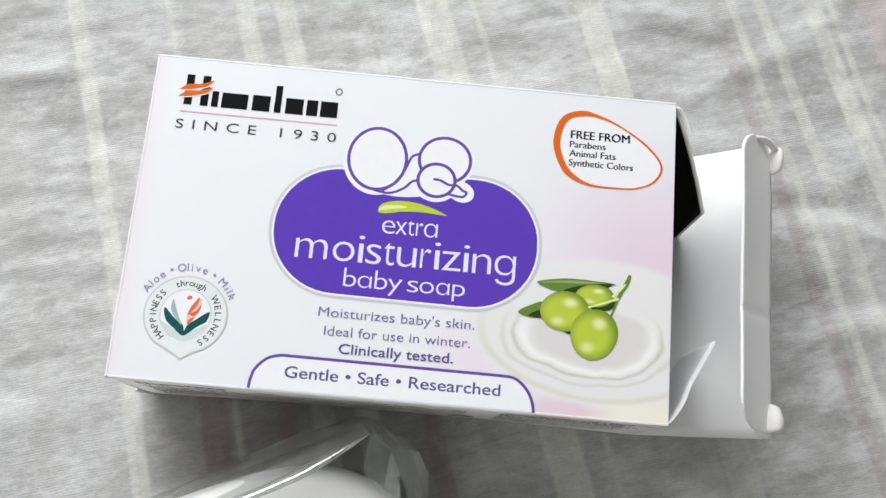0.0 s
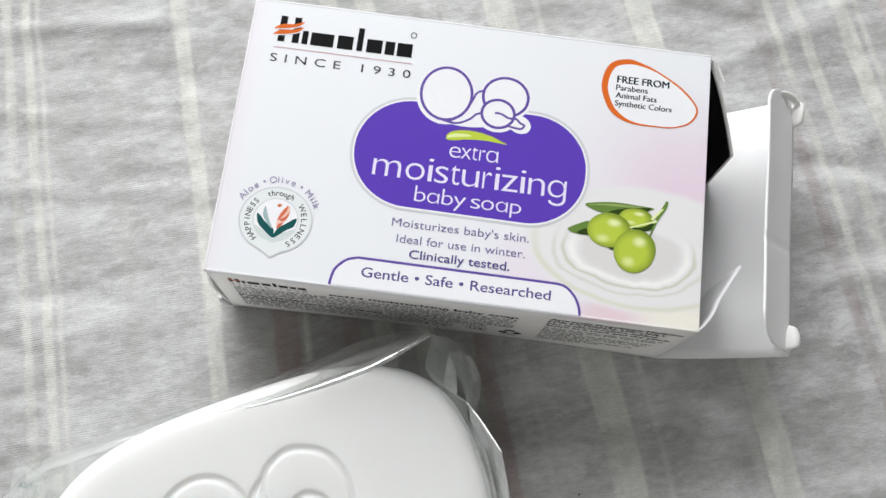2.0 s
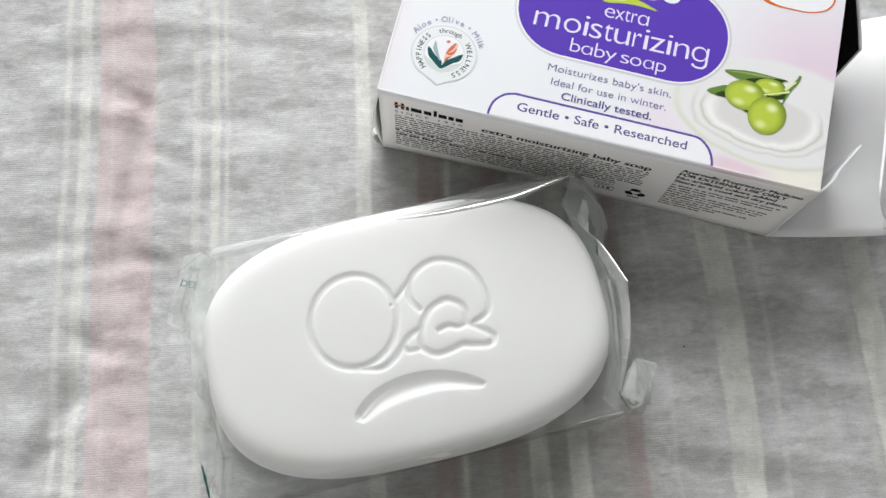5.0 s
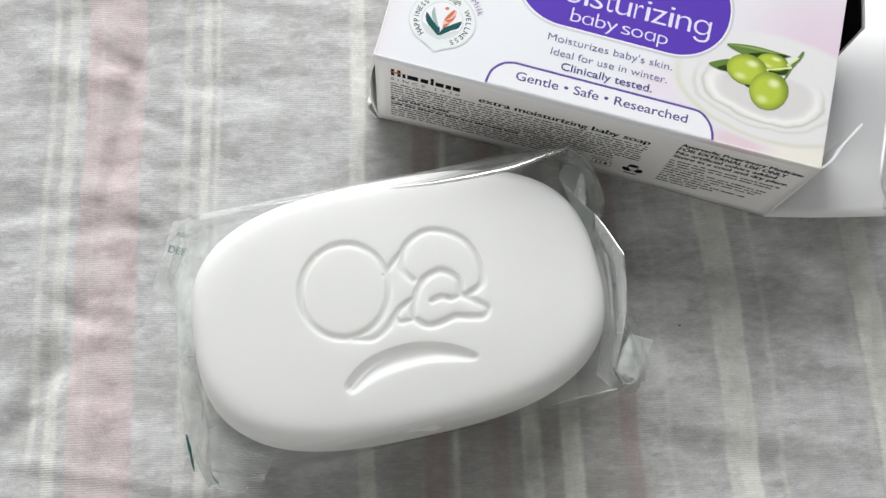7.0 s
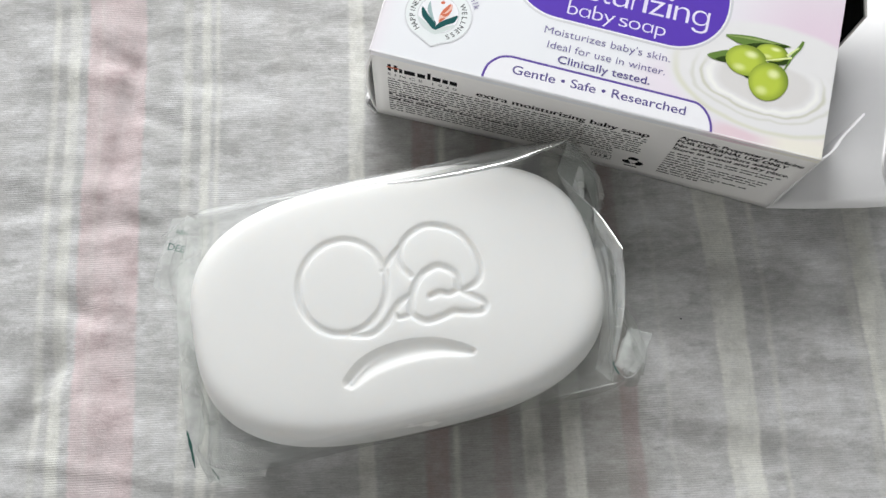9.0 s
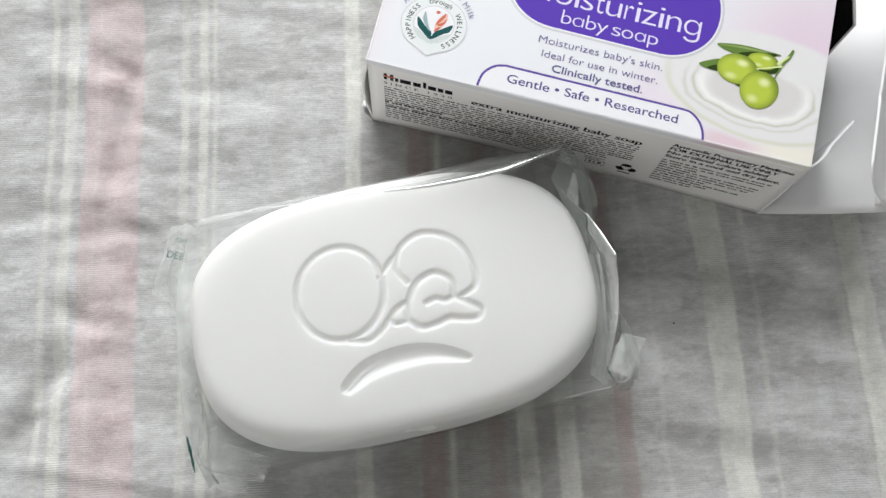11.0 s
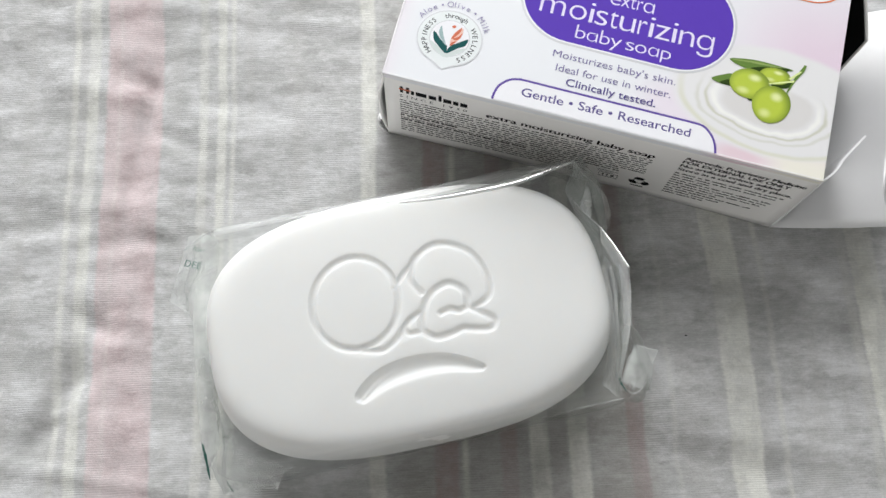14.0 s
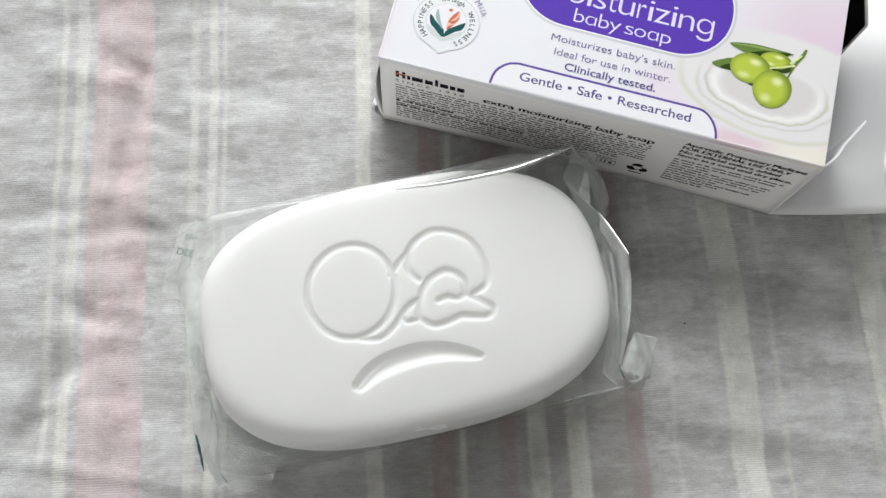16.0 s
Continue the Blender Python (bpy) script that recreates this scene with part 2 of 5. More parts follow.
def film_material(name, haze, crinkle, layers=1.9, colour=(0.93, 0.95, 0.935), rough=0.07, most=0.45):
    """Thin clear plastic film: mostly see-through, mirror gloss by angle, a little milky haze."""
    m = bpy.data.materials.new(name)
    m.use_nodes = True
    n, l = m.node_tree.nodes, m.node_tree.links
    n.remove(n["Principled BSDF"])
    out = n["Material Output"]
    clear = n.new("ShaderNodeBsdfTransparent")
    clear.inputs[0].default_value = (0.99, 0.995, 0.992, 1)
    front, back = n.new("ShaderNodeBsdfDiffuse"), n.new("ShaderNodeBsdfTranslucent")
    milk = n.new("ShaderNodeMixShader")
    milk.inputs[0].default_value = 0.4
    for k, node in enumerate((front, back)):
        node.inputs[0].default_value = (*colour, 1)
        l.new(node.outputs[0], milk.inputs[k + 1])
    gloss = n.new("ShaderNodeBsdfGlossy")
    gloss.inputs["Roughness"].default_value = rough
    v, x, y, z = place_nodes(n, l)
    wr = noise_node(n, l, v, 1.6, 4)
    bp = n.new("ShaderNodeBump")
    bp.inputs["Strength"].default_value, bp.inputs["Distance"].default_value = crinkle, 0.002
    l.new(wr, bp.inputs["Height"])
    l.new(bp.outputs[0], gloss.inputs["Normal"])
    a = n.new("ShaderNodeMixShader")
    l.new(math_node(n, l, "MULTIPLY", smooth(n, l, noise_node(n, l, v, 0.9, 3), 0.2, 0.8), 2 * haze), a.inputs[0])
    l.new(clear.outputs[0], a.inputs[1])
    l.new(milk.outputs[0], a.inputs[2])
    fr = n.new("ShaderNodeFresnel")
    fr.inputs["IOR"].default_value = 1.45
    l.new(bp.outputs[0], fr.inputs["Normal"])
    c = n.new("ShaderNodeMixShader")
    l.new(math_node(n, l, "MINIMUM", math_node(n, l, "MULTIPLY", fr.outputs[0], layers), most), c.inputs[0])
    l.new(a.outputs[0], c.inputs[1])
    l.new(gloss.outputs[0], c.inputs[2])
    l.new(c.outputs[0], out.inputs[0])
    return m


def olive_material():
    m, n, l, b = nodes_of("printed_olive_green", 0.35)
    tc = n.new("ShaderNodeTexCoord")
    s = n.new("ShaderNodeSeparateXYZ")
    l.new(tc.outputs["Generated"], s.inputs[0])

    def d(cx, cy, k=1.0):
        dx = math_node(n, l, "SUBTRACT", s.outputs[0], cx)
        dy = math_node(n, l, "MULTIPLY", math_node(n, l, "SUBTRACT", s.outputs[1], cy), k)
        return math_node(n, l, "SQRT", math_node(n, l, "ADD", math_node(n, l, "MULTIPLY", dx, dx), math_node(n, l, "MULTIPLY", dy, dy)))

    col = mix(n, l, smooth(n, l, d(0.45, 0.48), 0.26, 0.60), (0.47, 0.58, 0.055), (0.16, 0.24, 0.02))
    col = mix(n, l, math_node(n, l, "MULTIPLY", smooth(n, l, d(0.60, 0.72, 1.3), 0.22, 0.03), 0.85), col, (0.80, 0.85, 0.45))
    col = mix(n, l, math_node(n, l, "MULTIPLY", smooth(n, l, d(0.36, 0.24, 1.3), 0.22, 0.03), 0.75), col, (0.74, 0.80, 0.35))
    l.new(col, b.inputs["Base Color"])
    return m


CLOTH = cloth_material()
CARTON = carton_print()
SIDE = board("grey_white_carton_side", (0.90, 0.885, 0.865), 0.45)
WORN = board("worn_white_fold", (0.84, 0.83, 0.84), 0.55)
INNER = board("white_carton_inside", (0.85, 0.85, 0.855), 0.6)
EDGE = board("bare_board_edge", (0.80, 0.79, 0.77), 0.8)
BLACK = ink("black_flap_face", (0.006, 0.006, 0.006), 0.7, Specular_IOR_Level=0.1)
PURPLE = ink("purple_ink", (0.105, 0.05, 0.43), 0.38)
VIOLET = ink("dark_violet_ink", (0.12, 0.075, 0.33), 0.4)
LILAC = ink("lilac_white_ink", (0.74, 0.70, 0.86), 0.4)
GREYVIOLET = ink("grey_violet_ink", (0.17, 0.145, 0.32), 0.45)
SOFTVIOLET = ink("soft_violet_ink", (0.30, 0.27, 0.44), 0.3, Specular_IOR_Level=0.4)
DEEPVIOLET = ink("deep_grey_violet_ink", (0.105, 0.085, 0.25), 0.45)
WHITE_INK = ink("white_ink", (0.81, 0.81, 0.84), 0.4)
SILVER = ink("embossed_silver_foil", (0.60, 0.61, 0.63), 0.3, Metallic=0.15)
PALE = ink("pale_emboss", (0.75, 0.785, 0.79), 0.25, Specular_IOR_Level=0.5)
MISTLEAF = ink("pale_grey_green_emboss", (0.60, 0.66, 0.65), 0.3)
INK = ink("black_ink", (0.004, 0.004, 0.005), 0.5)
FINEINK = ink("fine_grey_ink", (0.05, 0.053, 0.05), 0.5)
GREYINK = ink("grey_ink", (0.055, 0.06, 0.065), 0.5)
DARKTEAL = ink("dark_teal_ink", (0.004, 0.02, 0.024), 0.45)
TEAL = ink("teal_ink", (0.012, 0.085, 0.085), 0.4)
MIST = ink("grey_teal_ink", (0.33, 0.44, 0.45), 0.4)
ORANGE = ink("orange_ink", (0.66, 0.135, 0.02), 0.4)
RED = ink("red_orange_ink", (0.60, 0.16, 0.09), 0.4)
PEACH = ink("peach_ink", (0.80, 0.52, 0.44), 0.4)
PINKLINE = ink("pink_ink", (0.62, 0.42, 0.46), 0.4)
GREENLEAF = ink("leaf_green_ink", (0.13, 0.22, 0.05), 0.4)
LEAFDARK = ink("deep_leaf_green_ink", (0.03, 0.055, 0.012), 0.4)
LEAFPALE = ink("light_leaf_green_ink", (0.27, 0.36, 0.12), 0.4)
LIME = ink("lime_ink", (0.47, 0.58, 0.06), 0.4)
LIMEPALE = ink("pale_lime_ink", (0.70, 0.78, 0.36), 0.4)
OLIVE = olive_material()
SOAP = soap_material()
FILM = film_material("clear_film", 0.02, 0.0, 0.9, rough=0.28, most=0.16)
CRIMP = film_material("creased_film", 0.17, 0.5, colour=(0.86, 0.92, 0.88))
HAZY = film_material("hazy_film", 0.16, 0.1, 1.4, rough=0.2)
LINE = film_material("white_film_crease", 0.5, 0.0, 4.0, most=0.7)
MILKY = film_material("milky_film", 0.36, 0.25, 1.6, (0.86, 0.885, 0.87))
# stacked layers; strong milk paints the window's white highlight onto the fold
FOLD = film_material("whitened_film_fold", 0.5, 0.0, 16.0, rough=0.16, most=0.92)
GREENINK = ink("green_ink", (0.03, 0.09, 0.075), 0.5)
PLASTER = board("plain_plaster", (0.52, 0.52, 0.513), 0.9)
# unseen ceiling, toned dark so little light bounces down from it
CEILING = board("darkened_plaster", (0.25, 0.25, 0.25), 0.9)
# brighter than the other walls, to bounce fill onto the carton's front
BRIGHT = board("bounce_plaster", (0.92, 0.91, 0.89), 0.9)
FLOORMAT = board("plain_floor", (0.5, 0.48, 0.45), 0.6)
MATTRESS = board("mattress_ticking", (0.6, 0.59, 0.57), 0.9)


# ---- building helpers (all in centimetres) ----
def mesh_of(verts, faces, flat=False):
    me = bpy.data.meshes.new("mesh")
    me.from_pydata([tuple(c * CM for c in v) for v in verts], [], faces)
    me.update()
    if not flat:
        me.polygons.foreach_set("use_smooth", [True] * len(me.polygons))
    return me


def part(name, me, material, parent=None, label=""):
    if isinstance(me, bmesh.types.BMesh):
        bm, me = me, bpy.data.meshes.new(name)
        bm.to_mesh(me)
        bm.free()
    me.name = name
    me.materials.clear()
    me.materials.append(material)
    ob = new(name, me)
    if parent is not None:
        ob.parent = parent
        if parent.type == "EMPTY":
            ob.matrix_parent_inverse = Matrix.Translation(-parent.location)
    if label:
        tagged(ob, label)
    return ob


def thing(name, at, label, category, group=""):
    ob = new(name)
    ob.empty_display_size = 0.02
    ob.location = tuple(c * CM for c in at)
    return tagged(ob, label, category, group)


def box_mesh(x0, x1, y0, y1, z0, z1, bevel=0.0):
    bm = bmesh.new()
    bmesh.ops.create_cube(bm, size=1)
    for v in bm.verts:
        v.co = Vector(((x0 if v.co.x < 0 else x1), (y0 if v.co.y < 0 else y1), (z0 if v.co.z < 0 else z1))) * CM
    if bevel:
        bmesh.ops.bevel(bm, geom=bm.edges[:], offset=bevel * CM, segments=2, affect="EDGES", profile=0.6)
    return bm


def sheet(fn, nu, nv, thick=0.04):
    """A bent board: fn(s, t) gives its middle; both faces and the rim are built."""
    P = np.array([[fn(i / nu, j / nv) for j in range(nv + 1)] for i in range(nu + 1)], float)
    du, dv = np.gradient(P, axis=0), np.gradient(P, axis=1)
    N = np.cross(du, dv)
    N /= np.linalg.norm(N, axis=2, keepdims=True) + 1e-12
    A, B = (P + N * thick / 2).reshape(-1, 3), (P - N * thick / 2).reshape(-1, 3)
    k, w = len(A), nv + 1
    faces = []
    for i in range(nu):
        for j in range(nv):
            a = i * w + j
            faces += [(a, a + w, a + w + 1, a + 1), (k + a + 1, k + a + w + 1, k + a + w, k + a)]
    rim = [j for j in range(nv)] + [i * w + nv for i in range(nu)] + [nu * w + j for j in range(nv, 0, -1)] + [i * w for i in range(nu, 0, -1)]
    for a, b in zip(rim, rim[1:] + rim[:1]):
        faces.append((a, b, k + b, k + a))
    me = mesh_of(np.vstack([A, B]).tolist(), faces)
    me.polygons.foreach_set("use_smooth", [n < 2 * nu * nv for n in range(len(faces))])
    return me


def film_sheet(fn, nu, nv):
    verts = [fn(i / nu, j / nv) for i in range(nu + 1) for j in range(nv + 1)]
    w = nv + 1
    return mesh_of(verts, [(i * w + j, (i + 1) * w + j, (i + 1) * w + j + 1, i * w + j + 1) for i in range(nu) for j in range(nv)])


def curve_through(points, n=8, closed=False):
    P = [np.array(p, float) for p in points]
    out, m = [], len(P)
    for i in range(m if closed else m - 1):
        a, b, c, d = (P[(i + k) % m] if closed else P[min(max(i + k, 0), m - 1)] for k in (-1, 0, 1, 2))
        for j in range(n):
            t = j / n
            out.append(tuple(0.5 * ((2 * b) + (c - a) * t + (2 * a - 5 * b + 4 * c - d) * t * t + (3 * b - a - 3 * c + d) * t ** 3)))
    if not closed:
        out.append(tuple(P[-1]))
    return out


def ellipse(cx, cy, a, b, rot=0.0, n=48, power=2.0):
    out = []
    for i in range(n):
        t = 2 * math.pi * i / n
        c, s = math.cos(t), math.sin(t)
        x, y = a * math.copysign(abs(c) ** (2 / power), c), b * math.copysign(abs(s) ** (2 / power), s)
        r = radians(rot)
        out.append((cx + x * math.cos(r) - y * math.sin(r), cy + x * math.sin(r) + y * math.cos(r)))
    return out


TOP = 3.17
layer = [0.0]


def on_top(x, y):
    return (x, y, TOP + 0.002 + layer[0])


def lean(x, z):
    """The narrow side panel leans in towards its foot, most in the middle."""
    return (0.055 + 0.065 * math.sin(math.pi * min(max(x / 9.5, 0), 1))) * (1 - z / TOP)


def on_front(x, y):
    return (x, lean(x, y) - 0.003 - layer[0], y)


def next_layer(where):
    layer[0] += 0.00009


def fill(points, where=on_top):
    next_layer(where)
    return mesh_of([where(*p) for p in points], [tuple(range(len(points)))], True)


def ribbon(points, width, where=on_top, closed=False):
    """A drawn line of a width (one number, or from start to end)."""
    next_layer(where)
    P = np.array(points, float)
    T = np.roll(P, -1, 0) - np.roll(P, 1, 0) if closed else np.gradient(P, axis=0)
    T /= np.linalg.norm(T, axis=1, keepdims=True) + 1e-9
    Nn = np.stack([-T[:, 1], T[:, 0]], 1)
    W = np.interp(np.linspace(0, 1, len(P)), np.linspace(0, 1, np.size(width)), np.atleast_1d(width)) / 2
    L, R = P + Nn * W[:, None], P - Nn * W[:, None]
    verts = [where(*p) for p in np.vstack([L, R])]
    k = len(P)
    return mesh_of(verts, [(i, k + i, k + (i + 1) % k, (i + 1) % k) for i in range(k if closed else k - 1)], True)


def bars(rects, where=on_top):
    next_layer(where)
    verts, faces = [], []
    for x0, y0, x1, y1 in rects:
        k = len(verts)
        verts += [where(x0, y0), where(x1, y0), where(x1, y1), where(x0, y1)]
        faces.append((k, k + 1, k + 2, k + 3))
    return mesh_of(verts, faces, True)


def glyphs(text, bold=0.0, spacing=1.0):
    """Flat letters in the built-in font: points, faces, and their bounds; a capital is 1 high."""
    cu = bpy.data.curves.new("letters", "FONT")
    cu.body, cu.size, cu.resolution_u, cu.offset, cu.space_character = text, 1.0, 4, bold, spacing
    ob = bpy.data.objects.new("letters", cu)
    me = bpy.data.meshes.new_from_object(ob)
    P = np.array([v.co[:2] for v in me.vertices]) / 0.729
    F = [tuple(f.vertices) for f in me.polygons]
    bpy.data.objects.remove(ob)
    bpy.data.curves.remove(cu)
    bpy.data.meshes.remove(me)
    return P, F


def lettering(text, x0, x1, base, cap, where=on_top, bold=0.0, spacing=1.0, slope=0.0, heavy=0.0):
    next_layer(where)
    P, F = glyphs(text, bold, spacing)
    lo, hi = P[:, 0].min(), P[:, 0].max()
    xs = x0 + (P[:, 0] - lo) / (hi - lo) * (x1 - x0)
    ys = base + P[:, 1] * cap + (xs - x0) * slope
    verts = [where(a, b) for a, b in zip(xs, ys)]
    if heavy:
        # a second stroke beside the first one, a hair higher
        k = len(verts)
        next_layer(where)
        verts += [where(a + heavy, b + heavy * 0.3) for a, b in zip(xs, ys)]
        F = F + [tuple(i + k for i in f) for f in F]
    return mesh_of(verts, F, True)


def lettering_fit(text, spans, base, xh, cap, drop, where=on_top, bold=0.0):
    """Letters of one word, each set between its own left and right; x-height, ascender and descender as given."""
    next_layer(where)
    xf = 0.70
    verts, faces = [], []
    for c, (x0, x1) in zip(text, spans):
        P, F = glyphs({"a": "\u0251", "g": "\u0261"}.get(c, c), bold)
        if c in "ag":
            P = P * 0.86
        lo, hi = P[:, 0].min(), P[:, 0].max()
        k = len(verts)
        for x, y in P:
            h = y * xh / xf if 0 <= y <= xf else xh + (y - xf) * (cap - xh) / 0.32 if y > xf else y * drop / 0.32
            verts.append(where(x0 + (x - lo) / (hi - lo) * (x1 - x0), base + h))
        faces += [tuple(i + k for i in f) for f in F]
    return mesh_of(verts, faces, True)


def lettering_round(text, cx, cy, r, a0, a1, cap, where=on_top, squash=1.0, bold=0.0):
    """Letters clockwise round a circle from a0 to a1 degrees, feet inward."""
    next_layer(where)
    verts, faces = [], []
    wide = [0.5 if c in "il •" else 1.2 if c in "WMmw" else 0.9 for c in text]
    total, run = sum(wide), 0.0
    for c, w in zip(text, wide):
        a = radians(a0 + (a1 - a0) * (run + w / 2) / total)
        run += w
        if c == " ":
            continue
        P, F = glyphs(c, bold)
        P = P - [(P[:, 0].min() + P[:, 0].max()) / 2, 0]
        k = len(verts)
        for x, y in P * cap:
            rr = r + y
            verts.append(where(cx + rr * math.cos(a) + x * squash * math.sin(a), cy + rr * math.sin(a) - x * squash * math.cos(a)))
        faces += [tuple(i + k for i in f) for f in F]
    return mesh_of(verts, faces, True)


# ---- setting: room, bed, sheet ----
def room():
    x0, x1, y0, y1, z0, z1 = -125, 125, -112, WIN_Y * 100, -50, 200
    wx0, wx1 = (WIN_X - WIN_W / 2) * 100, (WIN_X + WIN_W / 2) * 100
    wz0, wz1 = (WIN_Z - WIN_H / 2) * 100, (WIN_Z + WIN_H / 2) * 100
    def add(name, me, mat, label):
        tagged(part(name, me, mat), label, name.split("_")[0], kind="structure")
    add("floor", box_mesh(x0 - 10, x1 + 10, y0 - 10, y1 + 12, z0 - 10, z0), FLOORMAT, "plain dark floor under the bed")
    add("ceiling", box_mesh(x0 - 10, x1 + 10, y0 - 10, y1 + 12, z1, z1 + 10), CEILING, "unseen ceiling, toned dark grey to cut overhead fill")
    add("wall_west", box_mesh(x0 - 10, x0, y0, y1, z0, z1), PLASTER, "plain pale plaster wall beside the bed")
    add("wall_east", box_mesh(x1, x1 + 10, y0, y1, z0, z1), PLASTER, "unseen plaster wall added to close the room")
    # unseen wall behind the camera, serving as the bright reflector
    add("wall_south", box_mesh(x0 - 10, x1 + 10, y0 - 10, y0, z0, z1), BRIGHT, "unseen plaster wall added to close the room")
    bm = bmesh.new()
    for a, b, c, d in ((x0 - 10, wx0, z0, z1), (wx1, x1 + 10, z0, z1), (wx0, wx1, z0, wz0), (wx0, wx1, wz1, z1)):
        k = bmesh.ops.create_cube(bm, size=1)["verts"]
        for v in k:
            v.co = Vector((a if v.co.x < 0 else b, y1 if v.co.y < 0 else y1 + 12, c if v.co.z < 0 else d)) * CM
    add("wall_north", bm, PLASTER, "plain plaster wall with a window opening")


room()

bed = thing("bed", (10, -10, -50), "plain bed with a thick mattress under the striped sheet", "bed")
part("mattress", box_mesh(-95, 115, -105, 64, -42, -1.2, 4), MATTRESS, bed)
part("base", box_mesh(-94, 114, -104, 63, -50, -42, 1), MATTRESS, bed)


def sheet_height(x, y):
    """Soft folds of the cotton: shallow ridges across the stripes and creases, flat under the box and the soap."""
    u, w = x + 0.305 * y, y - 0.305 * x
    h = 0.08 * noise.noise((u * 0.10, w * 0.34, 1.5)) + 0.045 * noise.noise((u * 0.25, w * 0.8, 4.2)) + 0.035 * noise.noise((u * 0.6, w * 2.2, 8.1))
    ridge = 1 - abs(noise.noise((u * 0.09 + 0.15 * w, w * 0.28, 12.3))) * 2.2
    h += 0.10 * max(0.0, ridge - 0.72) / 0.28 * 0.7
    ridge = 1 - abs(noise.noise((x * 0.16, y * 0.11 + 0.3 * x * 0.16, 30.3))) * 2.4
    h += 0.07 * max(0.0, ridge - 0.8) / 0.2 * 0.6
    return h


# soft creases of the cotton: line, height (minus: a groove), half width
CREASES = [([(-6.0, 1.4), (-5.8, -0.3), (-5.64, -1.9), (-5.45, -3.3), (-5.2, -4.6)], -0.17, 0.24),
           ([(-5.05, -5.6), (-5.15, -6.7), (-5.3, -7.7), (-5.35, -8.6), (-5.45, -9.6)], -0.17, 0.34),
           ([(-8.4, -3.5), (-6.7, -3.7), (-5.2, -3.45), (-3.6, -3.7)], 0.10, 0.35),
           ([(-9.2, -0.1), (-7.8, -0.7), (-6.9, -0.8), (-5.0, -0.5)], 0.10, 0.4),
           ([(6.2, -5.35), (6.9, -5.65), (7.8, -5.75), (9.0, -5.8), (10.2, -5.7), (11.4, -5.4)], -0.28, 0.50),
           ([(6.9, -0.9), (7.9, -1.0), (9.4, -0.8), (11.0, -0.9)], 0.07, 0.25),
           ([(8.9, -0.65), (10.3, -0.7), (11.7, -0.95)], 0.08, 0.22),
           ([(9.2, -2.3), (10.6, -2.6), (12.2, -3.0)], 0.09, 0.4),
           ([(-5.8, -6.1), (-5.2, -6.3), (-4.6, -6.35)], -0.15, 0.22),
           ([(-5.5, -8.4), (-5.2, -7.8), (-4.9, -7.3)], -0.16, 0.24),
           ([(-5.8, -9.3), (-5.4, -8.9), (-5.2, -8.5)], -0.12, 0.2),
           ([(-6.9, -0.1), (-6.0, -0.3), (-5.3, -0.5)], -0.13, 0.22),
           ([(-4.6, -0.35), (-3.5, -0.2), (-2.2, -0.2)], -0.11, 0.26),
           ([(-5.5, -1.45), (-4.8, -1.5), (-4.1, -1.65)], -0.10, 0.2),
           ([(-6.0, -4.5), (-5.1, -4.1), (-3.9, -3.9)], -0.14, 0.28),
           ([(-4.8, -3.4), (-4.1, -3.6), (-3.5, -3.65)], -0.09, 0.16),
           ([(-7.0, -8.6), (-5.2, -8.3), (-3.4, -8.7)], 0.10, 0.45),
           ([(9.3, 8.8), (10.5, 8.85), (11.9, 8.65)], -0.13, 0.32),
           ([(-4.2, 5.7), (-3.5, 6.0), (-2.6, 6.2)], -0.09, 0.3),
           ([(2.1, 8.0), (3.3, 8.3), (4.3, 8.05)], -0.08, 0.3),
           ([(2.9, 7.5), (3.6, 7.75), (4.2, 7.8)], -0.07, 0.2),
           ([(12.4, 5.1), (13.4, 5.2), (14.8, 5.2)], -0.12, 0.25),
           ([(-4.0, 5.2), (-2.5, 5.4), (-0.8, 5.0)], -0.08, 0.35),
           ([(12.6, 3.4), (14.0, 3.1), (16.0, 3.3)], -0.09, 0.35),
           ([(-5.0, 2.6), (-3.2, 2.2), (-1.0, 2.4)], -0.07, 0.4)]


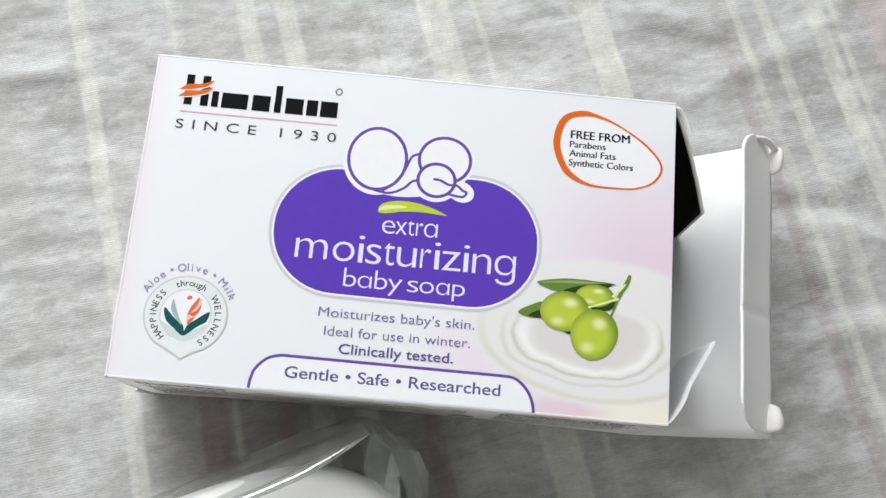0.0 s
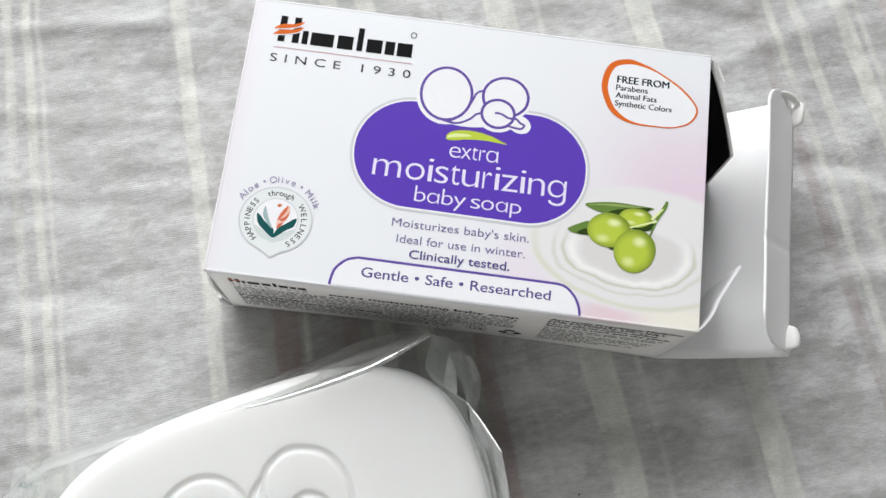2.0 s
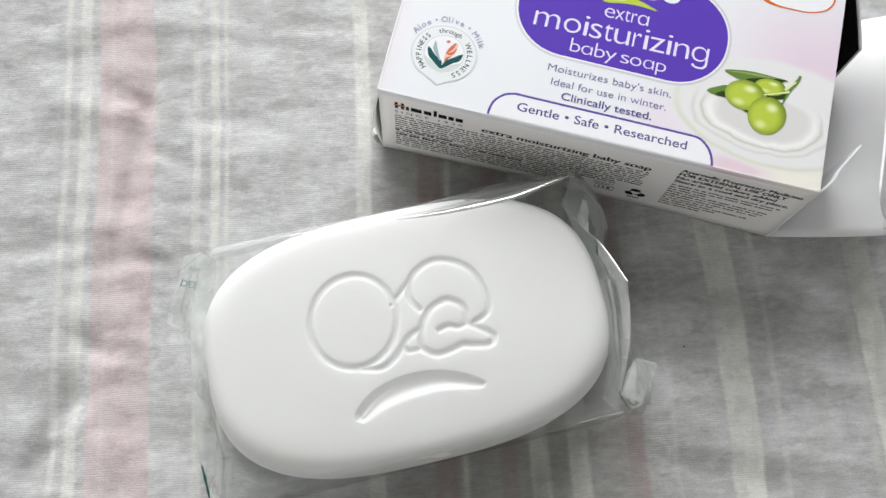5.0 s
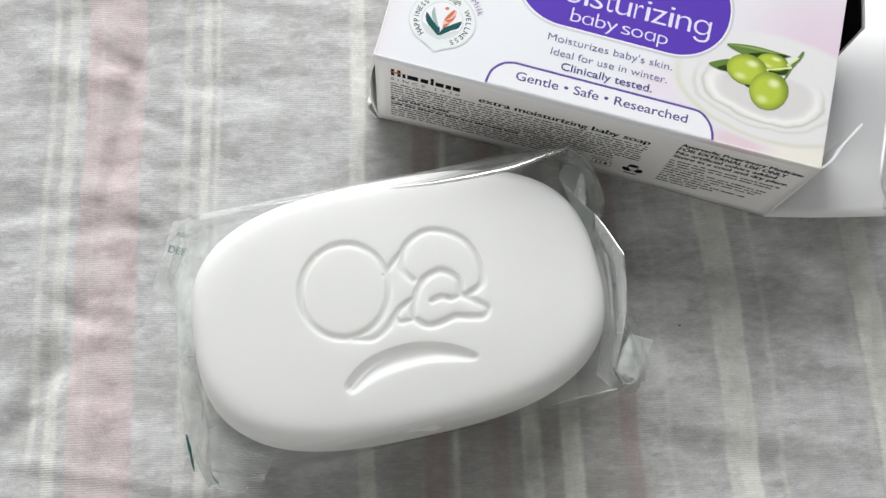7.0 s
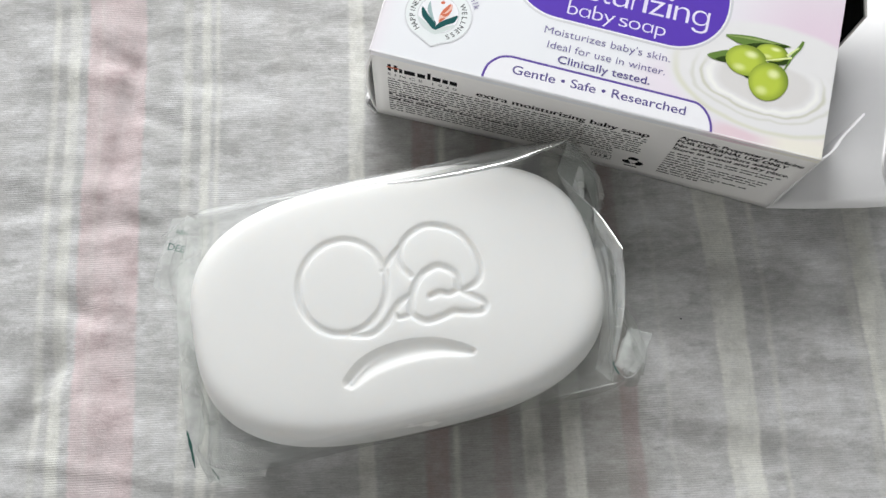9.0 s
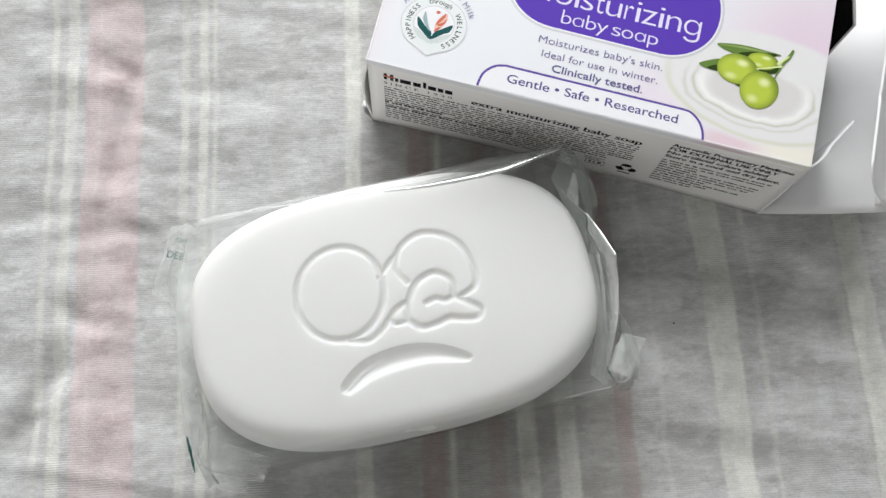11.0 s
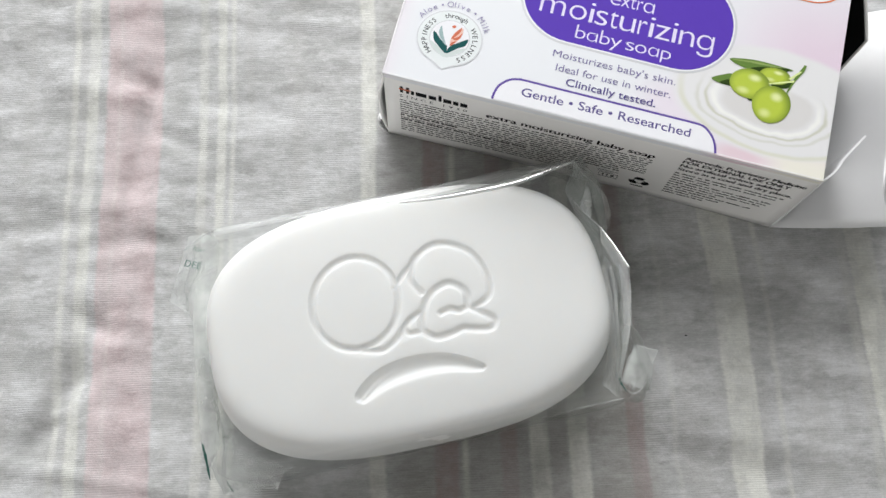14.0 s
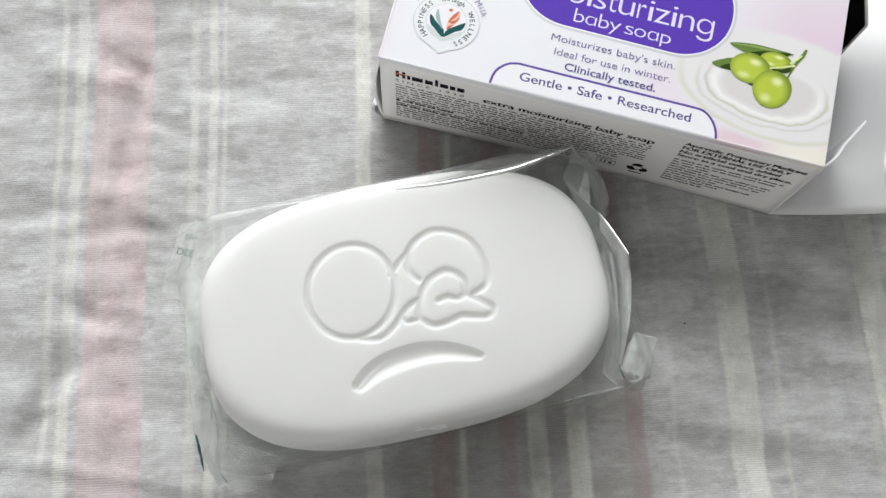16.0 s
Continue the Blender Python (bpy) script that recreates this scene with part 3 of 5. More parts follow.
def bed_sheet():
    fx = np.concatenate([np.linspace(-100, -17, 22)[:-1], np.linspace(-17, 24, 300), np.linspace(24, 120, 24)[1:]])
    fy = np.concatenate([np.linspace(-110, -17, 22)[:-1], np.linspace(-17, 20, 300), np.linspace(20, 67, 16)[1:]])
    gx, gy = np.meshgrid(fx, fy, indexing="ij")
    pts = np.stack([gx.ravel(), gy.ravel()], 1)
    crease = np.zeros(len(pts))
    for line, high, wide in CREASES:
        q = np.full(len(pts), 99.0)
        fade = np.zeros(len(pts))
        L = np.array(curve_through(line, 5))
        for k, (a, b) in enumerate(zip(L[:-1], L[1:])):
            d = b - a
            t = np.clip(((pts - a) @ d) / (d @ d), 0, 1)
            dist = np.linalg.norm(pts - a - t[:, None] * d, axis=1)
            near = dist < q
            q[near], fade[near] = dist[near], ((k + t) / (len(L) - 1))[near]
        crease += high * np.exp(-(q / wide) ** 2) * np.clip(np.sin(np.pi * (0.04 + 0.92 * fade)), 0, 1) ** 0.6
    verts = []
    for x in fx:
        for y in fy:
            h = sheet_height(x, y) + crease[len(verts)]
            db = max(max(0 - x, x - 9.6, 0), max(0 - y, y - 5.9, 0))
            ds = max(0.0, math.hypot((x - 1.86) / 4.6, (y + 4.5) / 4.1) - 1) * 4
            k = min(1.0, min(db, ds) / 1.6)
            over = max(-97 - x, x - 117, -107 - y, y - 65, 0)
            verts.append((x, y, -0.12 + (0.09 + h) * k - 0.02 - (0.0 if over == 0 else over * 1.5)))
    w = len(fy)
    faces = [(i * w + j, (i + 1) * w + j, (i + 1) * w + j + 1, i * w + j + 1) for i in range(len(fx) - 1) for j in range(w - 1)]
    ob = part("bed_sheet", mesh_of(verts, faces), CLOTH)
    tagged(ob, "rumpled grey cotton bed sheet with cream and pink stripes", "bed sheet")
    spot = [(8.01 + 0.024 * math.cos(a) * (1 + 0.3 * math.sin(3 * a)), -3.09 + 0.018 * math.sin(a)) for a in np.linspace(0, 2 * math.pi, 9)[:-1]]
    lint = mesh_of([(x, y, 0.0) for x, y in spot] + [(8.01, -3.09, 0.012)], [(i, (i + 1) % 8, 8) for i in range(8)])
    tagged(part("lint_speck", lint, INK), "tiny dark speck of lint on the sheet", "lint")


bed_sheet()

# ---- the soap carton ----
BW, BD = 9.5, 5.885
carton = thing("soap_box", (4.75, 2.9, -0.12), "open white printed cardboard soap box lying on the sheet", "soap box")


def carton_shell():
    z0 = -0.12
    top = part("top_panel", box_mesh(0, BW, 0.0, BD, TOP - 0.045, TOP, 0.015), CARTON, carton, "white coated panel with printed front design")
    def side(s, t):
        x, z = 0.03 + (BW - 0.04) * s, z0 + 0.03 + (TOP - 0.05 - z0) * t
        return (x, lean(x, z) + 0.0225, z)

    front = part("front_panel", sheet(side, 40, 12, 0.045), SIDE, carton, "narrow printed side panel with small text")
    part("back_panel", box_mesh(0.03, BW - 0.01, BD - 0.045, BD, z0 + 0.045, TOP - 0.047, 0.012), SIDE, carton)
    part("bottom_panel", box_mesh(0.05, BW, 0.12, BD, z0, z0 + 0.043, 0.012), INNER, carton)

    part("printed_band", box_mesh(0.02, BW - 0.012, -0.002, 0.02, TOP - 0.17, TOP - 0.03, 0.002), CARTON, front, "top design running over the fold")

    def fold(p, q, inward, name):
        """A rounded, slightly dented board fold along a top edge."""
        def fn(s, t):
            a = math.pi / 2 * t
            x, y = p[0] + (q[0] - p[0]) * s, p[1] + (q[1] - p[1]) * s
            d = 0.010 * noise.noise((x * 1.3, y * 1.3, 2.0)) + 0.006 * noise.noise((x * 5, y * 5, 7.0))
            k = 0.045
            out = -0.004 - d + k * (1 - math.sin(a))
            return (x + inward[0] * out, y + inward[1] * out, TOP - 0.0035 + 0.08 * d - k * (1 - math.cos(a)))
        part(name, sheet(fn, 70, 5, 0.012), WORN, top, "worn rounded fold of the board")

    fold((0.0, 0.0), (BW, 0.0), (0, 1), "fold_edge")
    fold((BW, BD), (0.0, BD), (0, -1), "fold_edge")
    fold((0.0, BD), (0.0, 0.0), (1, 0), "fold_edge")

    def end(s, t):
        y, z = 0.06 + (BD - 0.12) * s, z0 + 0.1 + (TOP - 0.2) * t
        return (0.06 - 0.2 * math.sin(math.pi * t) ** 0.8 * (0.8 + 0.2 * math.cos(2.2 * s)), y, z)

    part("end_panel", sheet(end, 24, 14, 0.05), SIDE, carton, "bulging closed end panel")

    def end_flap(s, t):
        y = 0.02 + 0.9 * s
        return (0.02 - 0.2 * math.sin(2.4 * t) - 0.05 * math.sin(9 * s), y, z0 + 0.06 + 0.75 * t * (1 - 0.4 * s))

    part("end_flap", sheet(end_flap, 10, 8, 0.04), INNER, carton, "crumpled corner of the glued end flap")

    # far dust flap, black inside
    def dust_far(s, t):
        lo, hi = z0 + 0.2, TOP - 0.03 - 0.86 * s ** 1.2
        bow = 0.03 * math.sin(math.pi * s)
        return (BW + 0.80 * s + bow, BD - 0.05 - 1.74 * s + 0.5 * bow, lo + (hi - lo) * t)

    flap = part("dust_flap", sheet(dust_far, 14, 12, 0.045), EDGE, carton, "side flap folded inward, black inside")
    # inner face is a separate thin layer, black all over
    part("inner_face", sheet(lambda s, t: tuple(np.add(dust_far(0.02 + 0.97 * s, 0.01 + 0.975 * t), (-0.045, -0.02, 0.0))), 14, 12, 0.01), BLACK, flap, "black inner face")

    def curl(s, t):
        return (BW - 0.02 + 0.36 * s + 0.03 * math.sin(5 * s), BD + 0.02 - 0.42 * s ** 1.6 - 0.14 + 0.16 * t, TOP + 0.02 - 0.08 * s - 0.22 * t * (1 - s * 0.5))

    part("torn_edge", sheet(curl, 10, 4, 0.035), EDGE, carton, "frayed white paper edge at the corner")

    # near dust flap
    def dust_near(s, t):
        lo, hi = z0 + 0.25 + 0.3 * s, TOP - 0.05 - 0.66 * s
        bow = 0.05 * math.sin(math.pi * min(1.0, s * 2.2)) + 0.04 * t * s
        return (BW + 0.02 + 0.94 * s + bow * 0.85, 0.06 + 1.60 * s - bow * 0.4, lo + (hi - lo) * t)

    part("dust_flap", sheet(dust_near, 18, 10, 0.04), INNER, carton, "side flap folded inward with white edge")

    # long closing flap from the bottom panel, rising outward
    cx, cz = 11.74, 1.82

    def closing(s, t):
        x = BW + (cx - BW) * s
        return (x, 0.06 - 0.01 * s + (BD - 0.13) * t, z0 + 0.03 + (cz - z0 - 0.03) * (0.8 * s + 0.2 * s * s) - 0.05 * math.sin(math.pi * s) * math.sin(math.pi * t))

    part("closing_flap", sheet(closing, 20, 24, 0.045), INNER, carton, "open white closing flap rising from the base")

    def tuck(s, t):
        y = 0.08 + (BD - 0.10) * t
        edge = min(t, 1 - t) * (BD - 0.3)
        k = 1.0 if edge > 0.6 else 0.12 + 0.88 * math.sqrt(max(0.0, 1 - (1 - edge / 0.6) ** 2))
        q = s * k * 1.28
        bend = 0.12 * math.sin(1.8 * q)
        return (cx - 0.62 * q - bend * 0.5, y, cz + 0.02 + 0.665 * q + 0.02 * math.sin(11 * t) - 0.035 * math.exp(-((y - 2.28) / 0.09) ** 2))

    part("tuck_flap", sheet(tuck, 12, 60, 0.045), INNER, carton, "folded tuck strip with rounded corners")
    for y, sgn, x0, x1 in ((0.43, -1, -0.25, 0.12), (5.38, 1, -0.06, 0.13)):
        def ear(s, t, y=y, sgn=sgn, x0=x0, x1=x1):
            a = -0.5 + 2.6 * s
            return (cx + x0 + (x1 - x0) * s + 0.05 * math.sin(a), y + sgn * 0.02 + (t - 0.5) * 0.54 * math.sqrt(1 - (s * 0.95) ** 2.6), cz + 0.02 + 0.19 * math.sin(a * 1.2) + 0.09 * (t - 0.5) * sgn + 0.05 * math.sin(math.pi * t))
        part("locking_ear", sheet(ear, 10, 8, 0.045), EDGE, carton, "curled white locking ear")

    def curl_link(s, t):
        a = math.pi * s
        return (cx - 0.42 + 0.62 * s, BD - 0.14 - 0.30 * s * s + 0.05 * math.sin(a) - 0.05 * t, cz + 0.46 - 0.30 * s + 0.06 * math.sin(a) - 0.16 * t)

    part("locking_ear", sheet(curl_link, 12, 4, 0.04), EDGE, carton, "curled white corner of the closing strip")
    return top, front


top_panel, front_panel = carton_shell()


# printed design of the top panel
def top_print():
    P = top_panel

    def stadium(grow):
        a, b, r = 2.31 + grow, 1.14 + grow, 1.11 + grow
        pts = []
        for qx, qy, s in ((1, 1, 0), (-1, 1, 90), (-1, -1, 180), (1, -1, 270)):
            for k in range(13):
                t = radians(s + 90 * k / 12)
                pts.append((4.785 + qx * (a - r * 1.02) + r * 1.02 * math.cos(t), 2.885 + qy * (b - r) + r * math.sin(t) + 0.012 * qx * qy))
        return pts

    part("silver_border", fill(stadium(0.085)), SILVER, P, "embossed silver border of the badge")
    part("white_border", fill(stadium(0.035)), WHITE_INK, P)
    badge = part("purple_badge", fill(stadium(0.0)), PURPLE, P, "purple oval badge")
    # plain rounded emblem over the badge
    for e in ((4.14, 4.25, 0.60, 0.66, 0), (5.35, 4.34, 0.54, 0.50, 0), (5.22, 3.93, 0.42, 0.37, 0), (4.72, 4.02, 0.5, 0.36, 25), (5.68, 3.79, 0.24, 0.19, -20), (4.7, 3.8, 0.62, 0.2, 4)):
        part("emblem_backing", fill(ellipse(*e)), WHITE_INK, badge)
    for e in ((5.35, 4.35, 0.46, 0.425, 0), (4.15, 4.27, 0.515, 0.575, 0), (5.23, 3.965, 0.33, 0.305, 0)):
        part("emblem_field", fill(ellipse(*e)), WHITE_INK, badge)
        part("emblem_ring", ribbon(ellipse(*e), 0.057, closed=True), VIOLET, badge)
    part("emblem_line", ribbon(curve_through([(4.28, 3.68), (4.52, 3.86), (4.66, 4.12), (4.76, 4.36), (4.92, 4.44)]), 0.045), VIOLET, badge)
    part("emblem_line", ribbon(curve_through([(4.14, 3.68), (4.42, 3.65), (4.66, 3.76), (4.80, 3.90), (4.92, 3.93)]), 0.045), VIOLET, badge)
    part("emblem_line", ribbon(curve_through([(5.17, 3.98), (5.3, 3.97), (5.45, 3.9), (5.6, 3.9), (5.7, 3.82), (5.78, 3.78), (5.72, 3.70), (5.55, 3.71), (5.42, 3.74)]), 0.045), VIOLET, badge)
    leaf = curve_through([(4.25, 3.30), (4.32, 3.44), (4.62, 3.52), (5.02, 3.49), (5.48, 3.33), (5.05, 3.35), (4.7, 3.33), (4.38, 3.27)], 6, True)
    part("green_swoosh", fill(leaf), LIME, badge, "lime green leaf swoosh")
    part("swoosh_light", fill(curve_through([(4.27, 3.32), (4.36, 3.41), (4.62, 3.44), (4.75, 3.41), (4.5, 3.36)], 6, True)), LIMEPALE, badge)
    part("swoosh_line", ribbon(curve_through([(4.27, 3.40), (4.38, 3.49), (4.62, 3.54), (5.02, 3.51), (5.5, 3.33)]), (0.01, 0.025, 0.02)), VIOLET, badge)
    words = (("extra", [(4.35, 4.58), (4.59, 4.79), (4.8, 4.92), (4.95, 5.07), (5.09, 5.33)], 2.905, 0.275, 0.37, 0.1),
             ("moisturizing", [(2.89, 3.45), (3.54, 3.92), (3.98, 4.08), (4.12, 4.39), (4.43, 4.62), (4.66, 5.0), (5.07, 5.25), (5.31, 5.41), (5.45, 5.78), (5.82, 5.92), (5.98, 6.31), (6.37, 6.74)], 2.335, 0.405, 0.575, 0.22),
             ("babysoap", [(3.78, 4.0), (4.03, 4.27), (4.32, 4.54), (4.55, 4.8), (4.89, 5.08), (5.1, 5.35), (5.39, 5.62), (5.67, 5.89)], 1.90, 0.235, 0.37, 0.1))
    for text, spans, base, xh, cap, drop in words:
        part("lettering", lettering_fit(text, spans, base, xh, cap, drop, bold=-0.010), LILAC, badge)
    # maker's mark as plain shapes
    strokes = ([(0.58, 4.96, 0.72, 5.54), (0.87, 4.96, 1.01, 5.54), (1.07, 4.96, 1.19, 5.26), (1.25, 4.96, 1.72, 5.25), (1.80, 4.96, 2.12, 5.26), (2.20, 4.96, 2.32, 5.48), (2.40, 4.96, 2.72, 5.26), (2.78, 4.96, 2.98, 5.26), (3.03, 4.96, 3.34, 5.26)])
    mark = part("maker_mark", bars(strokes[:1]), INK, P, "maker's mark as black bars")
    for q in strokes[1:]:
        part("mark_bar", bars([q]), INK, mark)
    for dy in (0.0, 0.13):
        part("orange_stroke", fill(curve_through([(0.47, 5.10 + dy), (0.62, 5.22 + dy), (0.86, 5.25 + dy), (1.07, 5.33 + dy), (0.98, 5.22 + dy), (0.78, 5.15 + dy), (0.6, 5.12 + dy)], 6, True)), ORANGE, mark)
        part("white_stroke", ribbon(curve_through([(0.47, 5.09 + dy), (0.6, 5.105 + dy), (0.78, 5.135 + dy), (0.98, 5.205 + dy), (1.08, 5.31 + dy)]), 0.02), WHITE_INK, mark)
    part("round_mark", ribbon(ellipse(3.33, 5.47, 0.055, 0.06, n=24), 0.018, closed=True), GREYINK, mark)
    part("thin_line", bars([(0.54, 4.815, 3.36, 4.835)]), PINKLINE, P)
    part("lettering", lettering("SINCE 1930", 0.50, 3.37, 4.50, 0.185, spacing=1.7), GREYINK, P)
    # oval note
    outer = curve_through([(7.27, 4.91), (7.40, 5.38), (7.76, 5.55), (8.12, 5.48), (8.5, 5.31), (8.98, 5.0), (9.27, 4.62), (9.14, 4.30), (8.80, 4.14), (8.44, 4.11), (7.95, 4.12), (7.6, 4.25), (7.40, 4.48)], 8, True)
    inner = curve_through([(7.40, 4.92), (7.52, 5.32), (7.82, 5.44), (8.14, 5.41), (8.5, 5.27), (8.95, 4.97), (9.23, 4.62), (9.11, 4.32), (8.79, 4.165), (8.44, 4.14), (8.0, 4.16), (7.70, 4.30), (7.50, 4.54)], 8, True)
    next_layer(on_top)
    k = len(outer)
    verts = [on_top(*p) for p in outer + inner]
    note = part("orange_ring", mesh_of(verts, [(i, (i + 1) % k, k + (i + 1) % k, k + i) for i in range(k)], True), ORANGE, P, "orange egg-shaped ring")
    part("ring_field", fill(inner), WHITE_INK, note)
    part("lettering", lettering("FREE FROM", 7.58, 8.65, 4.995, 0.165, heavy=0.014), DARKTEAL, note)
    part("lettering", lettering("Parabens", 7.57, 8.22, 4.825, 0.13, heavy=0.009), DARKTEAL, note)
    part("lettering", lettering("Animal Fats", 7.57, 8.41, 4.655, 0.13, heavy=0.009), DARKTEAL, note)
    part("lettering", lettering("Synthetic Colors", 7.57, 8.73, 4.475, 0.13, heavy=0.009), DARKTEAL, note)
    # claims
    part("lettering", lettering("Moisturizes baby's skin.", 3.42, 6.10, 1.345, 0.175, bold=-0.005), GREYVIOLET, P)
    part("lettering", lettering("Ideal for use in winter.", 3.55, 6.05, 1.025, 0.175, bold=-0.005), GREYVIOLET, P)
    part("lettering", lettering("Clinically tested.", 3.83, 5.78, 0.735, 0.18, bold=0.008), DEEPVIOLET, P)
    arch = curve_through([(2.40, 0.03), (2.42, 0.2), (2.48, 0.37), (2.66, 0.55), (2.88, 0.62)], 6) + curve_through([(6.60, 0.60), (6.85, 0.575), (7.05, 0.42), (7.16, 0.22), (7.20, 0.03)], 6)
    tab = part("claim_tab", fill(arch), WHITE_INK, P, "white tab outlined in violet")
    part("outline", ribbon(arch, 0.05), VIOLET, tab)
    part("lettering", lettering("Gentle • Safe • Researched", 2.97, 6.62, 0.255, 0.205, bold=0.01), DEEPVIOLET, tab)
    # embossed round seal
    c = (1.185, 1.165)
    drop = [(c[0] + 0.70 * math.cos(radians(a)), c[1] + 0.66 * math.sin(radians(a))) for a in range(-58, 239, 9)] + [(1.0, 0.53), (1.2, 0.41), (1.38, 0.53)]
    seal = part("embossed_seal", fill(drop), PALE, P, "embossed silver drop-shaped seal")
    part("rim", ribbon(drop, 0.028, closed=True), SILVER, seal)
    part("inner_field", fill(ellipse(*c, 0.43, 0.43)), WHITE_INK, seal)
    part("inner_rim", ribbon(ellipse(*c, 0.43, 0.43), 0.02, closed=True), SILVER, seal)
    part("lettering", lettering_round("HAPPINESS", *c, 0.495, 232, 136, 0.115, bold=0.012), GREYINK, seal)
    part("lettering", lettering_round("through", *c, 0.495, 116, 58, 0.115, bold=0.012), GREYINK, seal)
    part("lettering", lettering_round("WELLNESS", *c, 0.495, 40, -62, 0.115, bold=0.012), GREYINK, seal)
    part("lettering", lettering_round("Aloe • Olive • Milk", *c, 0.76, 155, 22, 0.14, squash=1.05), SOFTVIOLET, P)
    for pts in ([(0.78, 1.02), (0.92, 0.84), (1.16, 0.70), (1.18, 0.80), (0.98, 0.93)], [(1.60, 1.02), (1.46, 0.86), (1.22, 0.70), (1.20, 0.80), (1.42, 0.95)]):
        part("pale_leaf", fill(curve_through(pts, 6, True)), MISTLEAF, seal)
    part("teal_leaf", fill(curve_through([(0.82, 1.26), (0.86, 1.06), (1.0, 0.93), (1.185, 0.80), (1.17, 0.98), (1.02, 1.08)], 6, True)), TEAL, seal)
    part("teal_leaf", fill(curve_through([(1.58, 1.24), (1.55, 1.07), (1.42, 0.98), (1.2, 0.80), (1.24, 0.98), (1.38, 1.10)], 6, True)), TEAL, seal)
    part("grey_leaf", fill(curve_through([(0.945, 1.42), (0.93, 1.24), (1.03, 1.08), (1.15, 0.98), (1.06, 1.16), (1.0, 1.3)], 6, True)), MIST, seal)
    part("peach_petal", fill(curve_through([(1.23, 1.02), (1.22, 1.2), (1.30, 1.38), (1.42, 1.46), (1.42, 1.26), (1.34, 1.1)], 6, True)), PEACH, seal)
    for pts in ([(1.22, 1.16), (1.27, 1.32), (1.38, 1.48), (1.37, 1.36), (1.30, 1.24)], [(1.25, 1.18), (1.36, 1.25), (1.43, 1.36), (1.41, 1.24), (1.33, 1.15)], [(1.23, 0.99), (1.25, 1.08), (1.34, 1.13), (1.30, 1.05)], ):
        part("red_petal", fill(curve_through(pts, 6, True)), RED, seal)
    part("red_petal", fill(ellipse(1.215, 1.46, 0.045, 0.035, 20, 16)), RED, seal)
    # olives with their leaves and twig
    part("green_leaf", fill(curve_through([(7.13, 2.28), (7.38, 2.355), (7.71, 2.395), (8.11, 2.39), (8.51, 2.36), (8.21, 2.27), (7.95, 2.2), (7.82, 2.16), (7.63, 2.15), (7.38, 2.17)], 6, True)), GREENLEAF, P, "printed dark green leaf")
    part("leaf_vein", ribbon(curve_through([(7.2, 2.285), (7.6, 2.33), (8.0, 2.345), (8.4, 2.355)]), (0.012, 0.05, 0.012)), LEAFPALE, P)
    part("leaf_shade", fill(curve_through([(7.6, 2.17), (7.8, 2.26), (8.1, 2.33), (8.45, 2.36), (8.2, 2.2), (7.8, 2.14)], 6, True)), LEAFDARK, P)
    part("green_leaf", fill(curve_through([(6.83, 1.73), (7.05, 1.87), (7.24, 1.94), (7.30, 1.80), (7.24, 1.67), (7.02, 1.655)], 6, True)), GREENLEAF, P, "printed dark green leaf")
    part("leaf_shade", fill(curve_through([(7.02, 1.67), (7.12, 1.76), (7.26, 1.80), (7.26, 1.66)], 6, True)), LEAFDARK, P)
    part("leaf_shade", fill(curve_through([(8.03, 1.95), (8.3, 2.06), (8.52, 2.1), (8.46, 1.92), (8.2, 1.86)], 6, True)), LEAFDARK, P)
    part("olive", fill(ellipse(8.145, 2.125, 0.335, 0.20, 4)), OLIVE, P, "printed green olive")
    part("leaf_shade", fill(ellipse(7.86, 1.60, 0.26, 0.13, 35, 24)), LEAFDARK, P)
    part("olive", fill(ellipse(7.645, 1.81, 0.435, 0.355, 4)), OLIVE, P, "printed green olive")
    part("olive", fill([(8.165 + 0.41 * math.cos(t) * (1 + 0.04 * math.sin(t)) + 0.03 * math.sin(t), 1.445 + 0.445 * math.sin(t)) for t in np.linspace(0, 2 * math.pi, 49)[:-1]]), OLIVE, P, "printed green olive")
    part("stem", ribbon(curve_through([(8.44, 1.77), (8.52, 2.0), (8.6, 2.21), (8.71, 2.42), (8.75, 2.55)]), (0.03, 0.045, 0.085, 0.05)), GREENLEAF, P)
    part("stem", ribbon(curve_through([(8.04, 1.91), (8.28, 2.0), (8.57, 2.11)]), (0.03, 0.045)), LIMEPALE, P)
    part("stem", ribbon(curve_through([(8.46, 2.13), (8.56, 2.24), (8.68, 2.38)]), (0.06, 0.03)), LIMEPALE, P)


top_print()


